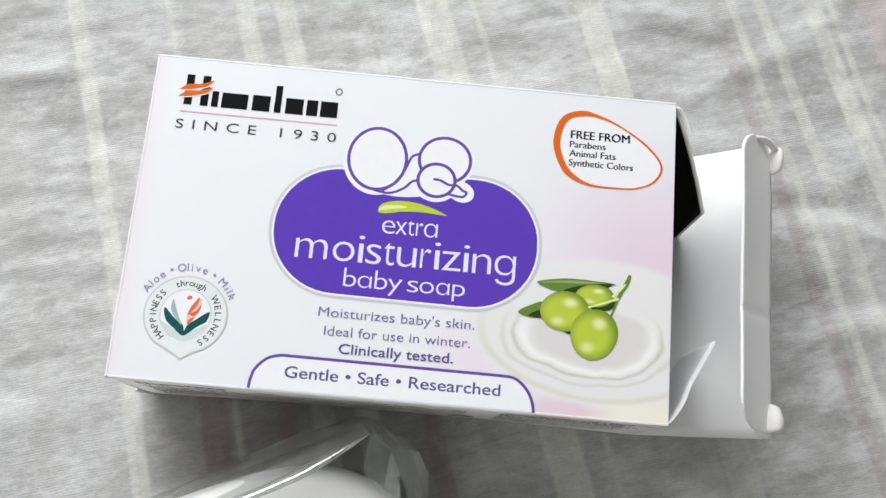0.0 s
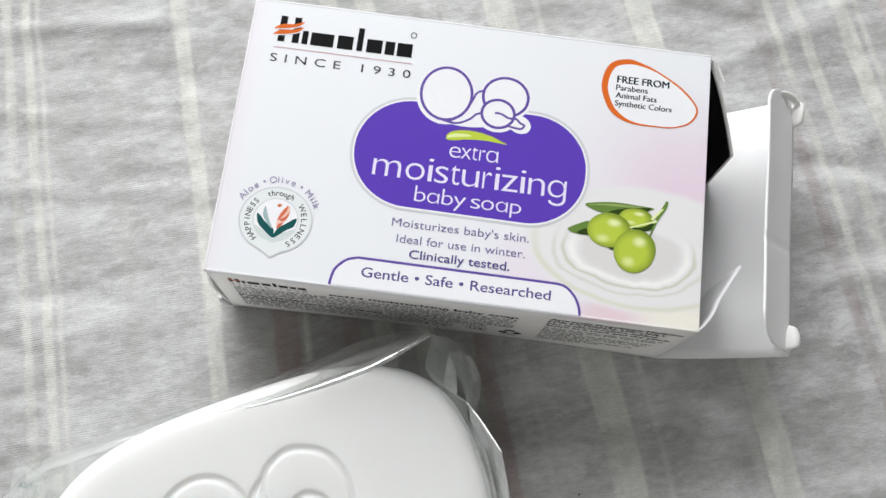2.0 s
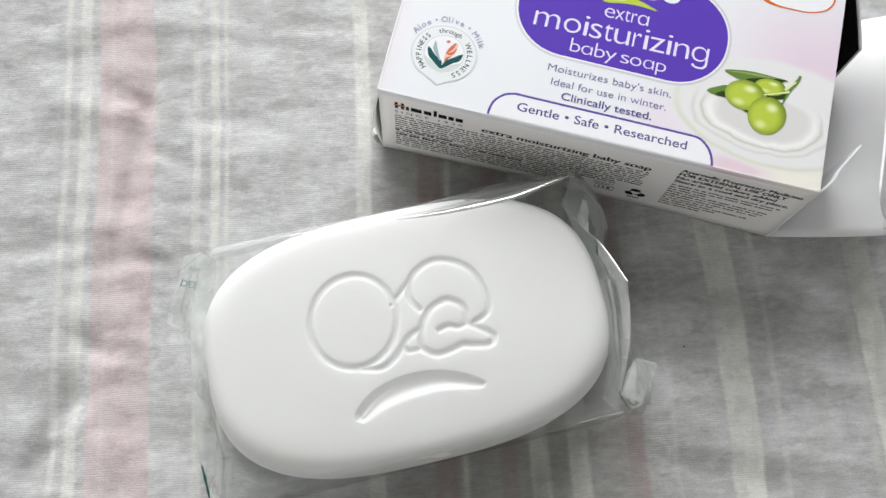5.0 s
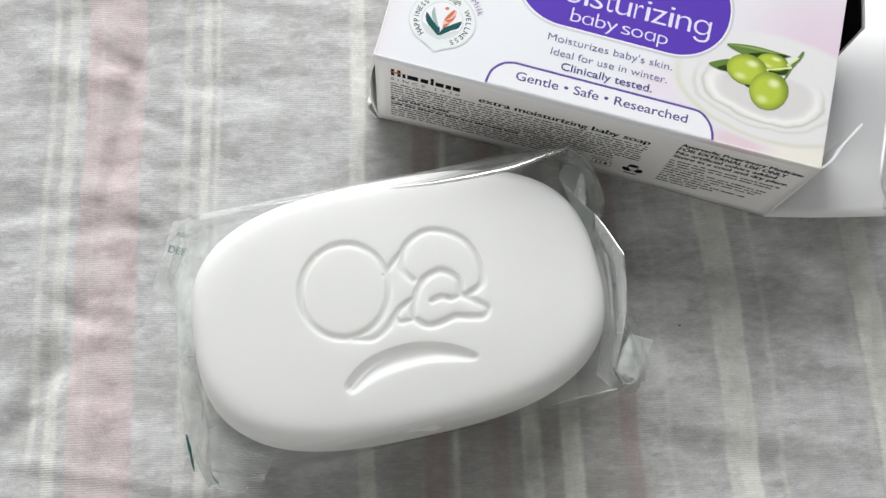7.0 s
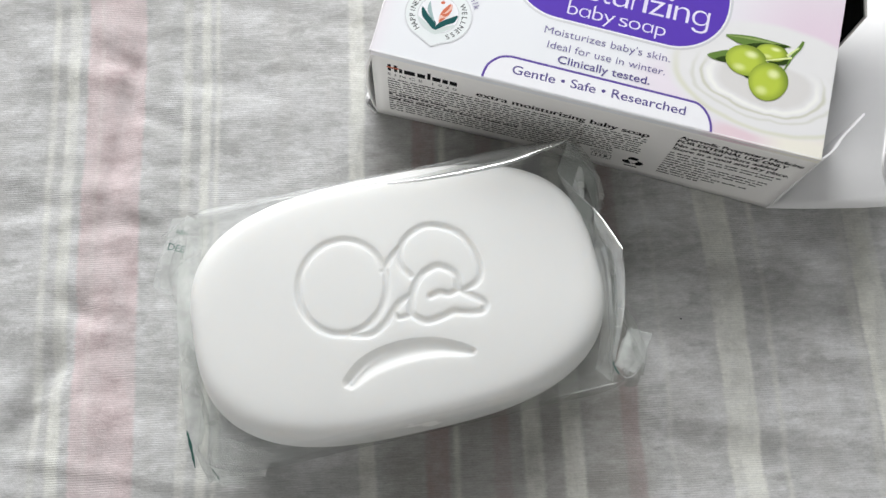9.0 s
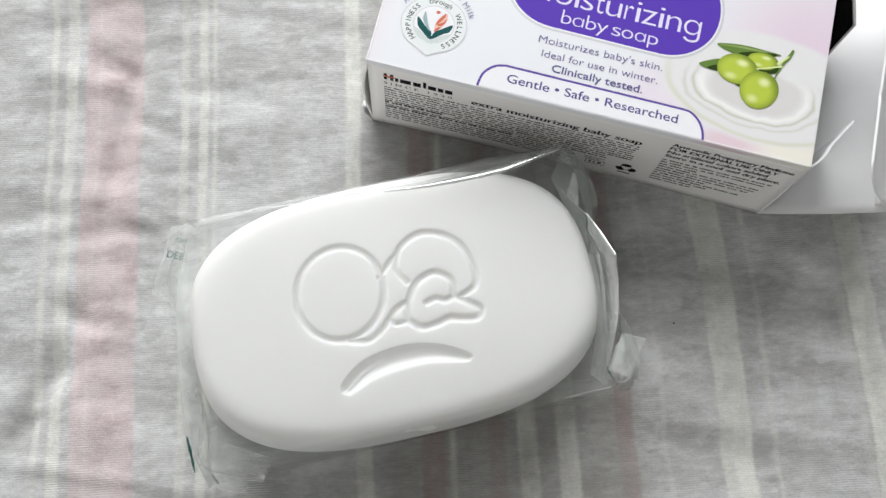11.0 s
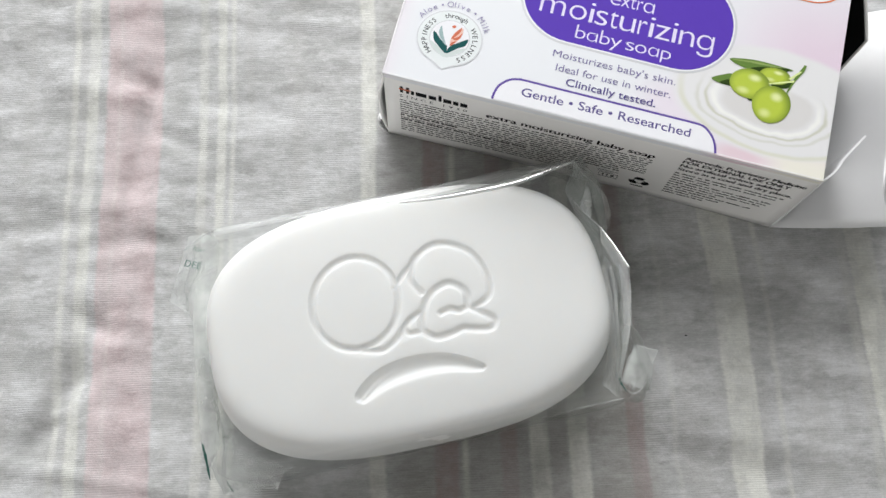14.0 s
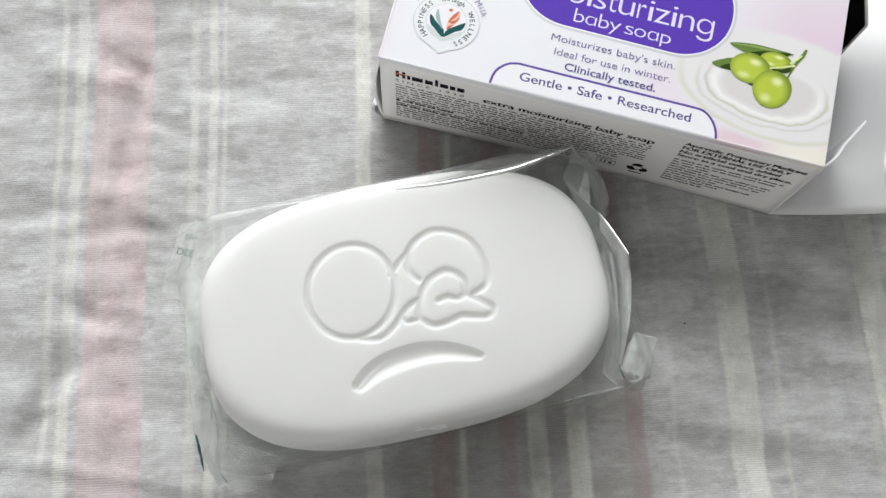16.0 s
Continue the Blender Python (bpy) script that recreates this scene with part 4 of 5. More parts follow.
def front_print():
    P = front_panel
    layer[0] = 0.0
    rng = random.Random(4)
    f = on_front
    strokes = ([(0.38, 2.43, 0.45, 2.74), (0.52, 2.43, 0.59, 2.74), (0.38, 2.55, 0.59, 2.62), (0.63, 2.43, 0.70, 2.62), (0.74, 2.43, 0.98, 2.62), (1.03, 2.43, 1.2, 2.62), (1.25, 2.43, 1.32, 2.74), (1.36, 2.43, 1.54, 2.62), (1.58, 2.43, 1.70, 2.62), (1.74, 2.43, 1.90, 2.62)])
    mark = part("maker_mark", bars(strokes[:1], f), INK, P, "maker's mark as black bars")
    for q in strokes[1:]:
        part("mark_bar", bars([q], f), INK, mark)
    part("orange_stroke", bars([(0.36, 2.57, 0.62, 2.63)], f), RED, P)
    part("lettering", lettering("SINCE 1930", 0.37, 1.90, 2.20, 0.13, f, spacing=1.6), GREYINK, P)
    part("lettering", lettering("extra moisturizing baby soap", 2.33, 6.12, 2.19, 0.24, f, heavy=0.02), INK, P)
    for n, text in enumerate(("Ayurvedic Proprietary Medicine", "FOR EXTERNAL USE ONLY", "No artificial colors added", "Store in a cool and dry place.")):
        part("lettering", lettering(text, 6.72, 6.72 + (2.62, 2.35, 2.2, 2.55)[n], 2.56 - 0.215 * n, 0.16, f, heavy=0.018), INK, P)

    def words(x0, x1, z, h):
        out, x = [], x0
        while x < x1 - 0.08:
            w = min(rng.uniform(0.1, 0.42), x1 - x)
            n = max(1, int(w / 0.07))
            for k in range(n):
                a = x + w * k / n
                out.append((a, z, a + w / n * rng.uniform(0.75, 1.0), z + h * rng.uniform(0.75, 1.1)))
            x += w + 0.045
        return out

    rects, bold = [], []
    z = 2.02
    for row in range(15):
        end = 6.15 if row < 8 else (5.6 if row < 10 else 4.9)
        if row in (7, 9):
            bold += words(0.37, 0.37 + (1.4 if row == 7 else 3.0), z, 0.09)
            rects += words(2.0 if row == 7 else 3.5, end, z, 0.06)
        else:
            rects += words(0.37, end, z, 0.05)
        z -= 0.12
    for row, end in enumerate((9.2, 9.15, 7.6, 9.05, 9.0, 8.9, 7.9, 8.75, 8.1, 7.7)):
        rects += words(6.72, end, 1.70 - 0.142 * row, 0.058)
    tagged(part("fine_print", bars(rects, f), FINEINK, P, "rows of tiny grey print"), kind="stuff")
    tagged(part("bold_print", bars(bold, f), INK, P, "rows of tiny bold print"), kind="stuff")
    rec = part("recycling_sign", ribbon(ellipse(6.13, 0.64, 0.135, 0.125, 0, 24), 0.03, f, True), INK, P, "round black recycling sign")
    for k in range(3):
        arc = [(6.13 + 0.17 * math.cos(radians(a)), 0.64 + 0.165 * math.sin(radians(a))) for a in range(60 + 120 * k, 150 + 120 * k, 10)]
        part("arrow", ribbon(arc, (0.13, 0.17, 0.17, 0.04), f), INK, rec)
    part("small_bar", bars([(5.98, 0.30, 6.28, 0.36)], f), GREYINK, rec)
    part("frame_mark", ribbon([(5.18, 0.42), (5.62, 0.42), (5.62, 0.66), (5.18, 0.66)], 0.025, f, True), GREYINK, P, "small framed mark")
    part("mark_bars", bars([(5.26, 0.48, 0.03 + 5.27, 0.60), (5.36, 0.48, 5.40, 0.60), (5.46, 0.48, 5.54, 0.60), (5.1, 0.80, 5.6, 0.825), (5.12, 0.72, 5.5, 0.74)], f), GREYINK, P)


front_print()

# ---- the soap bar, with pressed lines ----
SX, SY, SROT, SA, SB, SP = 1.82, -4.56, 27.0, 4.36, 2.73, 2.85
SZ, SBASE = 2.12, -0.05


def in_soap(u, v, z):
    c, s = math.cos(radians(SROT)), math.sin(radians(SROT))
    return (SX + u * c - v * s, SY + u * s + v * c, z)


def soap_lines():
    out = [(ellipse(-1.08, 0.36, 0.90, 0.99, -18, 60) , True, 0.055),
           (curve_through([(0.32, 0.28), (0.17, 0.53), (0.19, 0.76), (0.34, 1.05), (0.72, 1.25), (1.07, 1.22), (1.46, 1.0), (1.68, 0.64), (1.75, 0.19), (1.66, -0.1), (1.34, -0.25)], 8), False, 0.055),
           (curve_through([(-0.22, 0.5), (0.01, 0.74), (0.24, 0.92)], 8), False, 0.05),
           (curve_through([(-1.1, -0.66), (-0.71, -0.74), (-0.38, -0.57), (-0.17, -0.36), (-0.02, -0.23), (0.22, -0.13)], 8), False, 0.055),
           (curve_through([(-0.17, -0.38), (-0.11, -0.52), (0.17, -0.52)], 8), False, 0.045),
           (curve_through([(0.17, -0.45), (0.27, -0.11), (0.49, 0.21), (0.76, 0.34), (0.95, 0.35), (1.16, 0.21), (1.24, 0.05), (1.22, -0.19), (1.40, -0.35), (1.64, -0.53), (1.68, -0.65), (1.56, -0.75), (1.24, -0.70), (1.01, -0.64), (0.77, -0.70), (0.46, -0.72), (0.26, -0.60)], 6, True), True, 0.06),
           (curve_through([(0.62, -0.23), (0.83, -0.19), (1.0, -0.26), (1.2, -0.22)], 8), False, 0.055)]
    segs = []
    for pts, closed, w in out:
        Q = np.array(pts + (pts[:1] if closed else []))
        for a, b in zip(Q[:-1], Q[1:]):
            segs.append((*a, *b, w))
    return np.array(segs)


def soap_bar():
    NR, NA = 300, 720
    th = np.linspace(0, 2 * np.pi, NA, endpoint=False)
    rad = (np.abs(np.cos(th) / SA) ** SP + np.abs(np.sin(th) / SB) ** SP) ** (-1 / SP)
    s = np.linspace(0, 1, NR + 1)[1:]
    r = 1 - (1 - s) ** 1.35
    mid = SBASE + 0.48 * (SZ - SBASE)
    U, V = np.outer(r, rad * np.cos(th)), np.outer(r, rad * np.sin(th))
    prof = np.clip(1 - r ** 26.0, 0, 1) ** (1 / 2.0) * (1 - 0.12 * r ** 2)
    Z = np.repeat((mid + (SZ - mid) * prof)[:, None], NA, 1)
    pts = np.stack([U.ravel(), V.ravel()], 1)
    depth = np.zeros(len(pts))
    near = (np.abs(pts[:, 0]) < 2.3) & (np.abs(pts[:, 1]) < 1.9)
    Pn = pts[near]
    g = np.zeros(len(Pn))
    for x0, y0, x1, y1, w in soap_lines():
        d = np.array([x1 - x0, y1 - y0])
        t = np.clip(((Pn - [x0, y0]) @ d) / (d @ d + 1e-12), 0, 1)
        q = np.linalg.norm(Pn - [x0, y0] - t[:, None] * d, axis=1)
        g = np.maximum(g, np.exp(-(q / w) ** 3 * 0.6) * 0.062)
    # leaf-shaped hollow, steep on its upper rim
    spine = np.array(curve_through([(-1.30, -1.60), (-0.85, -1.36), (-0.2, -1.25), (0.5, -1.29), (1.20, -1.52)], 10))
    q = np.full(len(Pn), 9.0)
    side = np.zeros(len(Pn))
    along = np.zeros(len(Pn))
    for k in range(len(spine) - 1):
        a, b = spine[k], spine[k + 1]
        d = b - a
        t = np.clip(((Pn - a) @ d) / (d @ d), 0, 1)
        off = Pn - a - t[:, None] * d
        dist = np.linalg.norm(off, axis=1)
        better = dist < q
        q[better] = dist[better]
        side[better] = np.sign(d[0] * off[better, 1] - d[1] * off[better, 0])
        along[better] = (k + t[better]) / (len(spine) - 1)
    width = 0.25 * np.clip(np.sin(np.pi * np.clip(along * 0.80 + 0.15, 0, 1)), 0, 1) ** 0.6 + 0.015
    x = np.clip((side * q + width) / (2 * width), 0, 1)
    bowl = np.where(q < width, np.where(x < 0.5, np.sin(np.pi / 2 * np.clip(x / 0.5, 0, 1)) ** 1.9, np.cos(np.pi / 2 * np.clip((x - 0.5) / 0.5, 0, 1)) ** 0.8), 0)
    rib = 0.035 * np.exp(-((x - 0.45 - 0.5 * along) / 0.07) ** 2) * np.clip(1 - along / 0.4, 0, 1) * (q < width)
    g = np.maximum(g, bowl * 0.09 - rib)
    depth[near] = g
    Z -= depth.reshape(Z.shape)
    verts = [in_soap(0, 0, SZ)] + [in_soap(u, v, z) for u, v, z in zip(U.ravel(), V.ravel(), Z.ravel())]
    faces = [(0, 1 + j, 1 + (j + 1) % NA) for j in range(NA)]
    for i in range(NR - 1):
        a = 1 + i * NA
        faces += [(a + j, a + NA + j, a + NA + (j + 1) % NA, a + (j + 1) % NA) for j in range(NA)]
    last = 1 + (NR - 1) * NA
    for k in range(1, 15):
        rr = 1 - (k / 14) ** 2.2 * 0.35
        zz = mid - (mid - SBASE) * min(1, (1 - (1 - k / 14) ** 2)) ** 0.5
        verts += [in_soap(rr * R * math.cos(t), rr * R * math.sin(t), zz) for R, t in zip(rad, th)]
        b = last + NA
        faces += [(last + j, b + j, b + (j + 1) % NA, last + (j + 1) % NA) for j in range(NA)]
        last = b
    faces.append(tuple(last + j for j in range(NA - 1, -1, -1)))
    ob = part("soap_bar", mesh_of(verts, faces), SOAP)
    tagged(ob, "white oval soap bar with pressed lines inside clear film", "soap")


soap_bar()

# ---- clear film wrapper ----
wrapper = thing("film_wrapper", (SX, SY, -0.08), "crinkled clear plastic film wrapped loosely round the soap bar", "wrapper")


def crumple(u, v, z, amount):
    n = noise.noise_vector((u * 0.9, v * 0.9, z * 0.9 + 5)) * amount + noise.noise_vector((u * 2.6, v * 2.6, z * 2.6)) * amount * 0.4
    return u + n[0], v + n[1], z + n[2] * 0.6


def film_sleeve():
    # cross-section of the sleeve in the v-z plane, going round
    sec = curve_through([(-2.74, 1.05), (-2.60, 1.85), (-2.2, 2.17), (-1.0, 2.20), (1.0, 2.20), (2.2, 2.20), (2.50, 2.13), (2.72, 1.5), (2.95, 0.6), (2.93, 0.02), (2.2, -0.06), (0, -0.07), (-2.2, -0.06), (-2.72, 0.2)], 5, True)
    nu, k = 90, len(sec)
    verts, faces = [], []
    for i in range(nu + 1):
        u = -4.55 + 9.1 * i / nu
        e = max(0.0, (abs(u) - 3.7) / 0.8)
        for v, z in sec:
            sq = 1 - 0.10 * e * e
            zz = (z - 0.9) * (1 - 0.10 * e) + 0.9
            amount = 0.015 + 0.09 * e
            a, b, c = crumple(u, v * sq, zz, amount)
            verts.append(in_soap(a, b, max(c, -0.06) if z < 2.0 or e > 0 else max(c, 2.155)))
    for i in range(nu):
        for j in range(k):
            faces.append((i * k + j, (i + 1) * k + j, (i + 1) * k + (j + 1) % k, i * k + (j + 1) % k))
    part("sleeve", mesh_of(verts, faces), FILM, wrapper, "clear film sleeve").visible_shadow = False


def end_fold(side):
    """Creased end of the film, tucked against the end of the soap."""
    for depth, name in ((0.0, "end_fold"), (0.16, "end_fold")):
        def fn(s, t):
            v = -2.72 + 5.3 * s
            z = (2.15 if side > 0 else 1.1) * t
            u = 4.52 - 0.12 * depth * 3 + 0.16 * math.sin(7 * s + 3 * t + 4 * depth) * (1 - t) + 0.14 * math.sin(math.pi * t) + 0.10 * math.sin(16 * s + 9 * depth)
            u -= 0.5 * max(0, abs(s - 0.5) - 0.36) * 4 * 0.5
            u, v, z = crumple(u, v, z, 0.10)
            return in_soap(side * u, v, max(z, -0.05))
        part(name, film_sheet(fn, 44, 16), CRIMP, wrapper, "creased film end").visible_shadow = False


film_sleeve()
for side in (-1, 1):
    end_fold(side)


def strip(points, name, label, mat=None, nu=14, nv=6, amount=0.03):
    """A bent patch of film between four corners (u, v, z)."""
    a, b, c, d = (np.array(p, float) for p in points)
    def fn(s, t):
        p = (a * (1 - s) + b * s) * (1 - t) + (d * (1 - s) + c * s) * t
        u, v, z = crumple(*p, amount)
        return in_soap(u, v, max(z, -0.03))
    ob = part(name, film_sheet(fn, nu, nv), mat or CRIMP, wrapper, label)
    ob.visible_shadow = False
    return ob


def ridge(points, radius, name, label, mat=None):
    """A tight rounded fold of several film layers along a line."""
    line = curve_through(points, 8)
    n = len(line) - 1
    def fn(s, t):
        u, v, z = line[round(s * n)]
        a = math.pi * (t - 0.08)
        k = radius * (0.2 + 0.8 * min(1.0, s * 1.6) * min(1.0, (1.04 - s) * 4))
        return in_soap(u, v - k * math.cos(a), z + k * math.sin(a) * 1.1)
    ob = part(name, film_sheet(fn, n, 8), mat or FOLD, wrapper, label)
    ob.visible_shadow = False


def band(a, b, name, label, mat=None, nv=6):
    """A smooth piece of film between two lines (u, v, z)."""
    A, B = np.array(curve_through(a, 8)), np.array(curve_through(b, 8))
    n = len(A) - 1
    def fn(s, t):
        i = round(s * n)
        u, v, z = A[i] * (1 - t) + B[i] * t
        return in_soap(*crumple(u, v, z + 0.05 * math.sin(math.pi * t), 0.012))
    ob = part(name, film_sheet(fn, n, nv), mat or CRIMP, wrapper, label)
    ob.visible_shadow = False
    return ob


# the long fold over the top edge and the standing fold at one end, window glint whitened in
top_line = [(0.25, 2.29, 2.19), (1.34, 2.23, 2.20), (2.57, 2.22, 2.22), (3.2, 2.28, 2.23), (3.78, 2.35, 2.25), (4.2, 2.40, 2.26)]
wide = (0.02, 0.07, 0.10, 0.095, 0.055, 0.01)
band([(u, v - k, z + 0.55 * k) for (u, v, z), k in zip(top_line, wide)], [(u, v + k, z - 0.55 * k) for (u, v, z), k in zip(top_line, wide)], "top_fold", "folded film edge with its glint whitened in", FOLD)
band([(4.42, 0.96, 1.92), (4.57, 0.46, 2.14), (4.67, -0.18, 2.42)], [(4.40, 0.95, 1.92), (4.50, 0.45, 2.14), (4.63, -0.18, 2.42)], "end_crease", "folded film edge with its glint whitened in", FOLD)
band([(-3.85, 2.86, 1.1), (-2.0, 2.86, 1.05), (-0.15, 2.84, 1.0), (1.4, 2.94, 1.0), (2.9, 3.0, 1.0), (4.12, 2.74, 1.4)],
     [(-3.75, 2.50, 1.75), (-2.0, 2.46, 1.95), (-0.15, 2.36, 2.14), (1.4, 2.30, 2.18), (2.9, 2.30, 2.2), (4.2, 2.40, 2.24)], "top_band", "hazy film band beside the soap", HAZY)
ridge([(-3.8, 2.72, 1.62), (-2.9, 2.62, 1.8), (-2.0, 2.54, 1.92), (-1.0, 2.47, 2.0), (0.25, 2.36, 2.15)], 0.012, "top_crease", "thin folded film edge", LINE)

# crumpled corner: flat facets between creases
A, B, C, D, E = (4.2, 2.40, 2.26), (3.86, 1.86, 2.02), (4.08, 1.43, 2.02), (4.46, 2.05, 1.9), (4.44, 1.62, 1.8)
G, H, K, L, M = (4.27, 1.15, 1.95), (4.42, 0.96, 1.92), (4.94, 1.4, 1.2), (4.91, 1.85, 1.3), (4.71, 2.18, 1.6)
N, Q = (4.03, 1.15, 1.9), (4.25, 0.42, 1.8)
for corners, mat in (((A, B, C, D), CRIMP), ((A, D, L, M), HAZY), ((D, L, K, E), CRIMP), ((C, D, E, G), MILKY), ((B, C, G, N), HAZY), ((N, G, H, Q), CRIMP), ((H, E, K, (4.6, 0.7, 1.2)), HAZY)):
    strip(corners, "corner_facet", "creased clear film corner", mat, nu=8, nv=8, amount=0.02)
creases = (([B, (3.97, 1.62, 2.03), C, G, H], 0.014), ([D, (4.47, 1.85, 1.86), E, C], 0.010), ([A, (4.34, 2.2, 2.1), D], 0.012), ([A, M, L, K], 0.010), ([D, (4.7, 1.9, 1.62), K], 0.009),
           ([B, N, (4.15, 0.78, 1.85), Q], 0.009), ([(4.15, 1.38, 1.92), (4.3, 0.67, 1.82), (4.27, 0.36, 1.8)], 0.010), ([K, (4.72, 1.0, 1.5), H], 0.009), ([G, (4.2, 0.8, 1.88), Q], 0.008))
for line, r in creases:
    ridge(line, r, "crease_line", "fine white crease in the film", LINE)

# long pleats down the end of the soap
outer = [(4.66, -0.18, 2.42), (4.55, -0.74, 2.4), (4.39, -1.34, 2.3), (4.22, -1.81, 2.1), (4.05, -2.29, 1.7), (4.0, -2.67, 1.2)]
mid = [(4.49, -0.02, 2.05), (4.42, -0.63, 2.05), (4.28, -1.30, 2.0), (4.19, -1.76, 1.85), (4.06, -2.25, 1.5), (4.0, -2.64, 1.18)]
inner = [(4.37, 0.05, 1.95), (4.31, -0.58, 1.95), (4.17, -1.28, 1.9), (4.08, -1.82, 1.7), (4.0, -2.2, 1.45), (3.97, -2.62, 1.16)]
soapward = [(4.22, 0.1, 1.7), (4.19, -0.5, 1.7), (4.08, -1.2, 1.65), (3.98, -1.6, 1.5), (3.85, -2.0, 1.3), (3.75, -2.3, 1.1)]
band(outer, mid, "pleat", "milky film pleat", MILKY)
band(mid, inner, "pleat", "clear film pleat", CRIMP)
band(inner, soapward, "pleat", "clear film pleat", HAZY)
strip([(4.42, 0.96, 1.92), (4.66, -0.18, 2.42), (4.49, -0.02, 2.05), (4.37, 0.6, 1.9)], "pleat", "clear standing film pleat", CRIMP, amount=0.01)
strip([(4.40, 0.75, 1.9), (4.49, -0.02, 2.05), (4.22, 0.1, 1.7), (4.25, 0.42, 1.8)], "pleat", "clear film pleat", HAZY, amount=0.01)
for line, r in ((outer, 0.013), (mid, 0.010), (inner, 0.008), ([(4.5, 0.5, 2.0), (4.58, -0.25, 2.2), (4.47, -0.8, 2.22), (4.36, -1.2, 2.18)], 0.008),
                ([(4.38, 0.7, 1.9), (4.42, 0.05, 1.98), (4.36, -0.6, 1.99), (4.22, -1.3, 1.95)], 0.008), ([(4.19, -0.11, 1.72), (4.13, -0.97, 1.7), (4.03, -1.5, 1.6), (3.98, -2.11, 1.4), (3.95, -2.62, 1.18)], 0.009),
                ([(4.41, -0.17, 1.98), (4.63, -0.27, 2.4)], 0.007), ([(4.15, -1.61, 1.9), (4.25, -1.70, 2.16)], 0.007)):
    ridge(line, r, "crease_line", "fine white crease in the film", LINE)

# stiff tab and the film drawn back under the soap
strip([(4.52, -1.67, 1.64), (4.97, -1.91, 1.70), (4.42, -2.62, 1.6), (4.12, -2.36, 1.45)], "end_tab", "stiff folded film tab", MILKY, nu=10, nv=10, amount=0.008)
strip([(4.32, -1.91, 1.6), (4.56, -1.72, 1.66), (4.30, -2.64, 1.52), (4.10, -2.34, 1.42)], "end_tab", "stiff folded film tab", MILKY, nu=8, nv=6, amount=0.008)
for line, r in (([(4.52, -1.67, 1.66), (4.72, -1.80, 1.70), (4.97, -1.91, 1.72)], 0.011), ([(4.97, -1.91, 1.72), (4.70, -2.28, 1.68), (4.42, -2.62, 1.62), (4.2, -2.64, 1.52), (4.09, -2.36, 1.44)], 0.019),
                ([(4.75, -1.84, 1.72), (4.52, -2.2, 1.66)], 0.007), ([(2.4, -2.74, 1.0), (3.02, -2.68, 1.0), (3.62, -2.68, 1.05), (4.12, -2.68, 1.12)], 0.024), ([(3.71, -2.2, 1.2), (3.85, -2.42, 1.17), (3.98, -2.64, 1.15)], 0.018),
                ([(3.4, -2.45, 1.1), (3.7, -2.55, 1.08), (4.0, -2.66, 1.1)], 0.008)):
    ridge(line, r, "tab_edge", "thin bright cut edge of film", LINE)
band([(2.4, -2.76, 0.98), (3.02, -2.70, 0.98), (3.62, -2.70, 1.03), (4.12, -2.70, 1.1)], [(2.5, -2.52, 1.3), (3.0, -2.35, 1.3), (3.4, -2.15, 1.3), (3.75, -1.9, 1.3)], "lower_film", "clear film drawn under the soap", FILM)

# printed fin, pleats and crumpled foot at the other end
fin = strip([(-4.08, 2.79, 1.28), (-4.40, 2.84, 1.2), (-5.06, 1.47, 1.1), (-4.56, 0.99, 1.2)], "printed_fin", "folded film fin with green print", MILKY, amount=0.01)
left = [(-4.03, 2.72, 1.6), (-4.36, 1.62, 1.5), (-4.57, 0.7, 1.4), (-4.69, -0.35, 1.3), (-4.80, -1.12, 1.1), (-4.86, -1.91, 0.9), (-4.82, -2.42, 0.5)]
right = [(-3.70, 2.44, 1.65), (-3.79, 1.97, 1.6), (-4.04, 1.27, 1.6), (-4.2, 0.57, 1.6), (-4.32, -0.34, 1.5), (-4.42, -0.99, 1.2), (-4.48, -1.76, 0.9)]
band(left, right, "pleat", "milky film pleat", MILKY)
band([(-4.42, -0.99, 1.2), (-4.55, -1.73, 0.8), (-4.57, -2.28, 0.3)], [(-4.18, -0.95, 1.2), (-4.18, -1.69, 0.8), (-4.30, -2.14, 0.3)], "pleat", "clear film pleat", CRIMP)
strip([(-4.87, -2.34, 0.3), (-4.15, -2.12, 0.3), (-3.95, -2.98, 0.03), (-4.52, -2.85, 0.05)], "corner_fin", "crumpled film corner on the sheet", CRIMP, nu=16, nv=12, amount=0.10)
strip([(-4.2, -1.9, 0.5), (-3.3, -2.45, 0.4), (-3.6, -2.95, 0.03), (-4.3, -2.7, 0.05)], "corner_fin", "hazy film corner on the sheet", HAZY, nu=16, nv=12, amount=0.08)
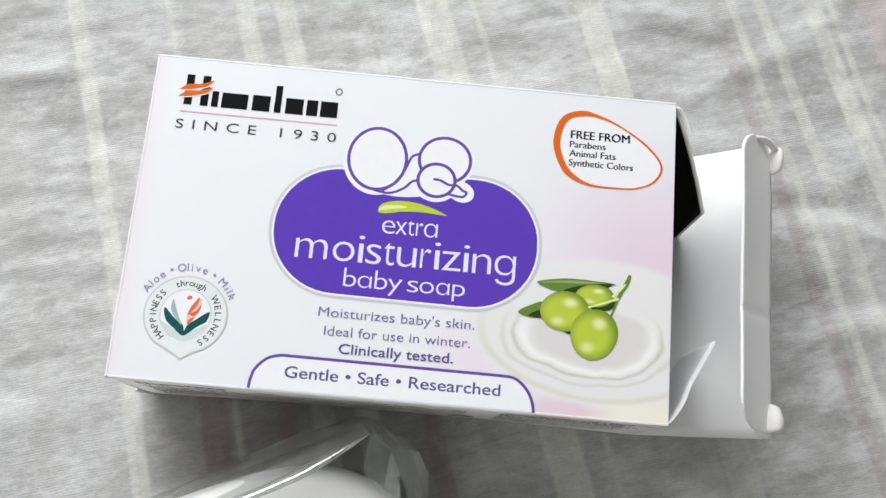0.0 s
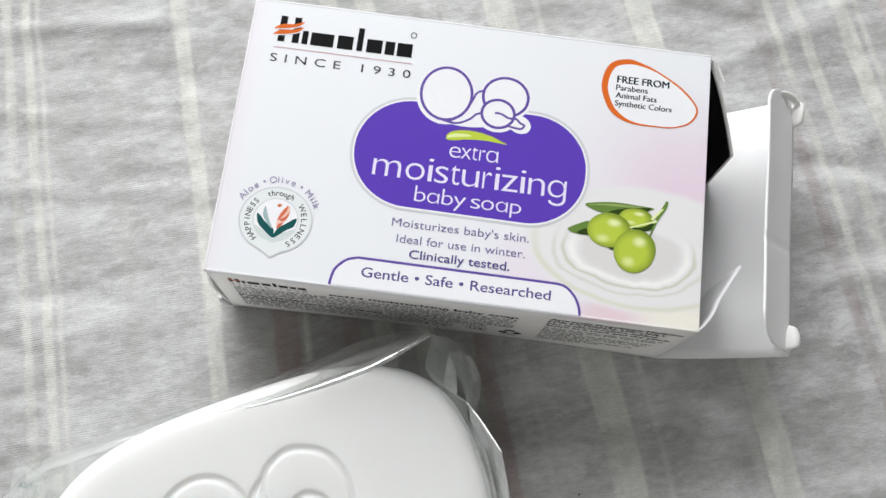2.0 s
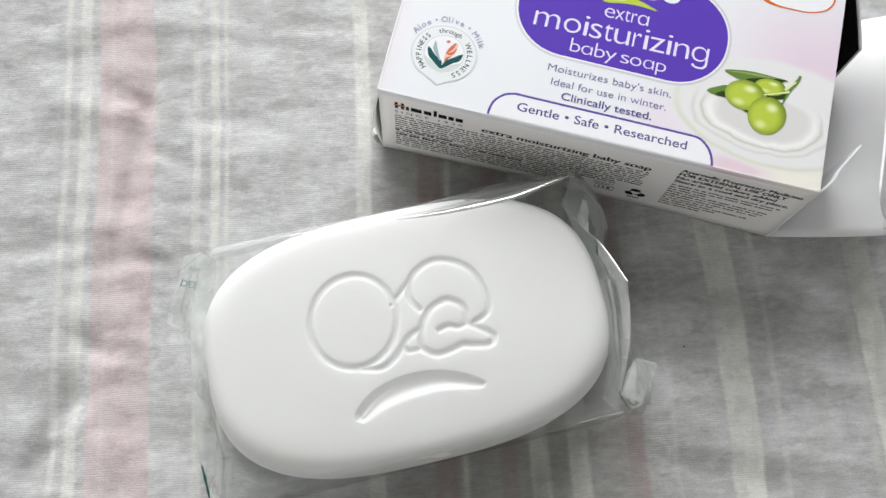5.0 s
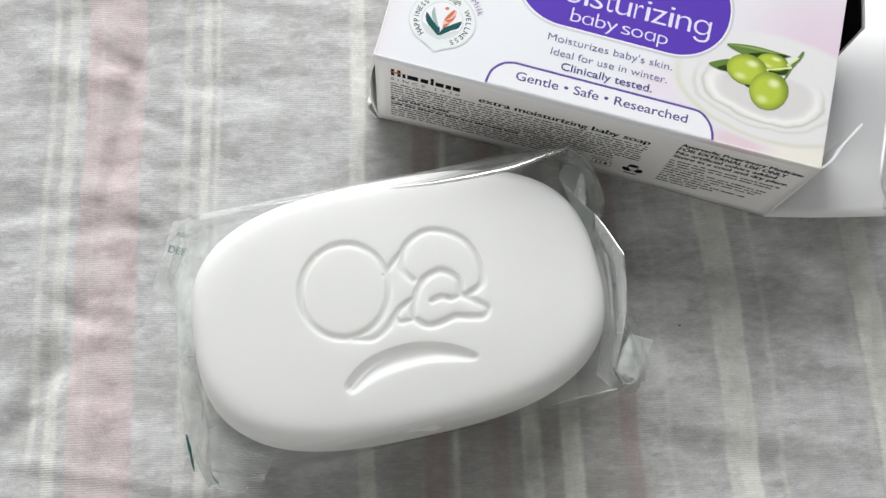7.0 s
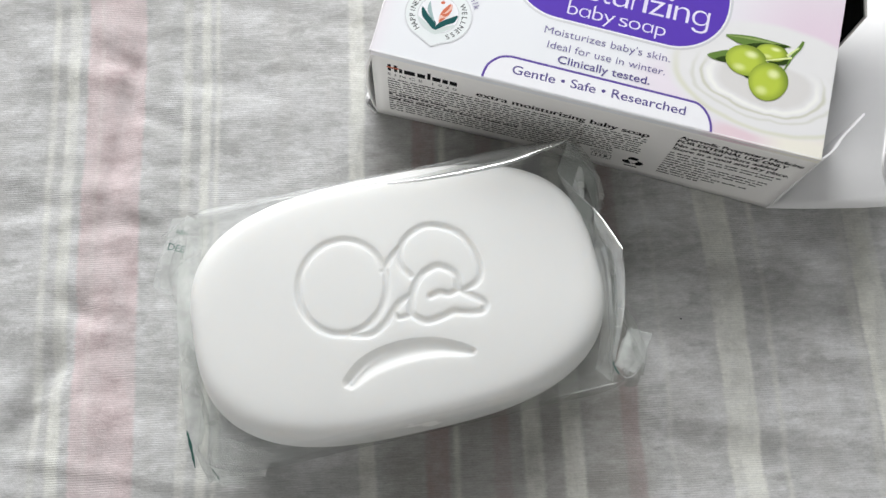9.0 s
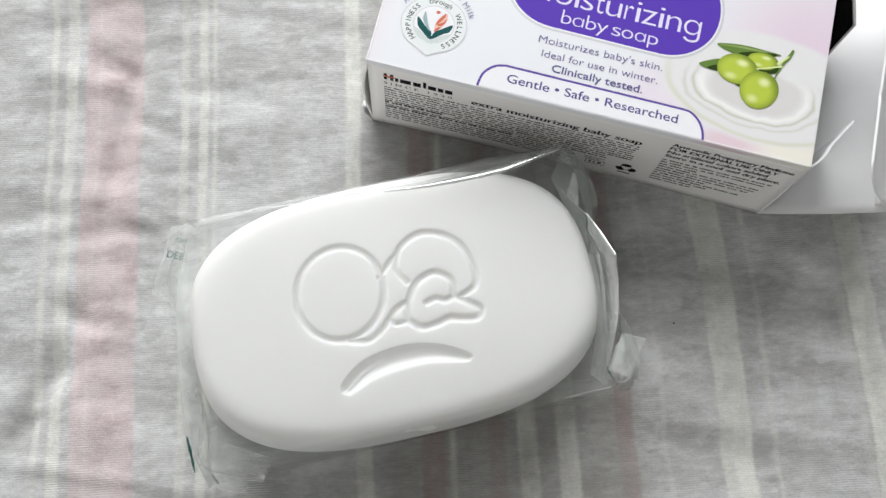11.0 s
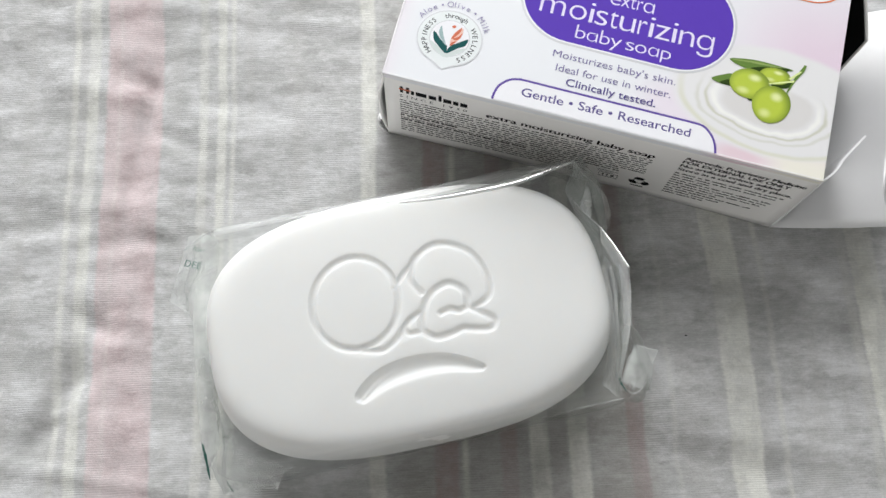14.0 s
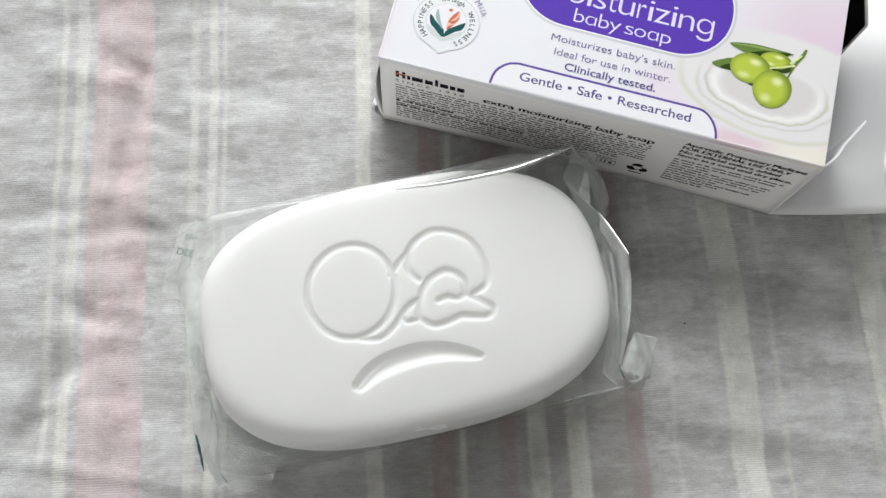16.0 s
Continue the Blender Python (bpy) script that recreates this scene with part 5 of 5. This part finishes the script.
for line, r in (([(-4.03, 2.72, 1.62), (-3.9, 2.74, 1.68), (-3.75, 2.51, 1.67), (-3.70, 2.32, 1.66)], 0.014), (left, 0.010), (right, 0.008), ([(-4.40, 2.84, 1.2), (-4.72, 2.17, 1.16), (-5.06, 1.47, 1.11)], 0.010),
                ([(-4.2, 1.9, 1.55), (-4.38, 1.0, 1.5), (-4.48, 0.1, 1.45), (-4.6, -0.9, 1.25), (-4.66, -1.7, 0.9), (-4.7, -2.2, 0.5)], 0.009),
                ([(-4.1, 1.4, 1.6), (-4.28, 0.5, 1.56), (-4.4, -0.4, 1.46), (-4.52, -1.2, 1.1), (-4.6, -2.0, 0.6)], 0.007),
                ([(-4.43, -0.98, 1.22), (-4.57, -1.73, 0.82), (-4.57, -2.28, 0.34)], 0.010), ([(-4.27, -0.91, 1.32), (-4.37, -1.55, 0.92), (-4.46, -2.21, 0.34)], 0.010), ([(-4.21, -1.17, 1.22), (-4.21, -1.69, 0.82), (-4.39, -2.14, 0.34)], 0.009),
                ([(-4.58, -2.22, 0.33), (-4.59, -2.45, 0.25), (-4.54, -2.64, 0.16), (-4.46, -2.83, 0.08)], 0.012), ([(-4.19, -2.12, 0.3), (-3.9, -2.3, 0.2), (-3.7, -2.45, 0.16)], 0.010), ([(-4.5, -2.82, 0.08), (-4.3, -2.93, 0.06), (-3.95, -2.98, 0.06), (-3.86, -2.6, 0.1)], 0.014),
                ([(-4.4, -2.3, 0.3), (-4.2, -2.55, 0.18), (-4.15, -2.85, 0.08)], 0.009)):
    ridge(line, r, "crease_line", "fine white crease in the film", LINE)
for text, p0, du in (("ASH", (-4.36, 2.46), 0.26), ("DEE", (-4.58, 2.14), 0.36)):
    P, F = glyphs(text)
    P = (P - P.min(0)) / (P[:, 0].max() - P[:, 0].min()) * du
    rot = radians(-24)
    me = mesh_of([in_soap(p0[0] + a * math.cos(rot) - b * math.sin(rot), p0[1] + a * math.sin(rot) + b * math.cos(rot), 1.32) for a, b in P], F, True)
    part("green_print", me, GREENINK, fin, "small green print")


def print_scrap(line, wide):
    """A torn dark strip of print caught in a crease."""
    pts = curve_through(line, 6)
    verts = [in_soap(u + d * wide * (0.3 + 0.7 * math.sin(math.pi * i / (len(pts) - 1))) * (0.6 + 0.4 * math.sin(i * 2.3) ** 2), v, z) for i, (u, v, z) in enumerate(pts) for d in (-1, 1)]
    part("green_print", mesh_of(verts, [(2 * i, 2 * i + 1, 2 * i + 3, 2 * i + 2) for i in range(len(pts) - 1)]), GREENINK, wrapper, "crumpled dark green print")


print_scrap([(-4.82, -1.68, 1.02), (-4.80, -1.99, 0.98), (-4.79, -2.45, 0.92)], 0.035)
print_scrap([(4.04, -2.28, 1.54), (4.06, -2.42, 1.54), (4.12, -2.60, 1.54)], 0.022)
print_scrap([(-4.58, -2.48, 0.27), (-4.53, -2.62, 0.2), (-4.48, -2.74, 0.14)], 0.016)
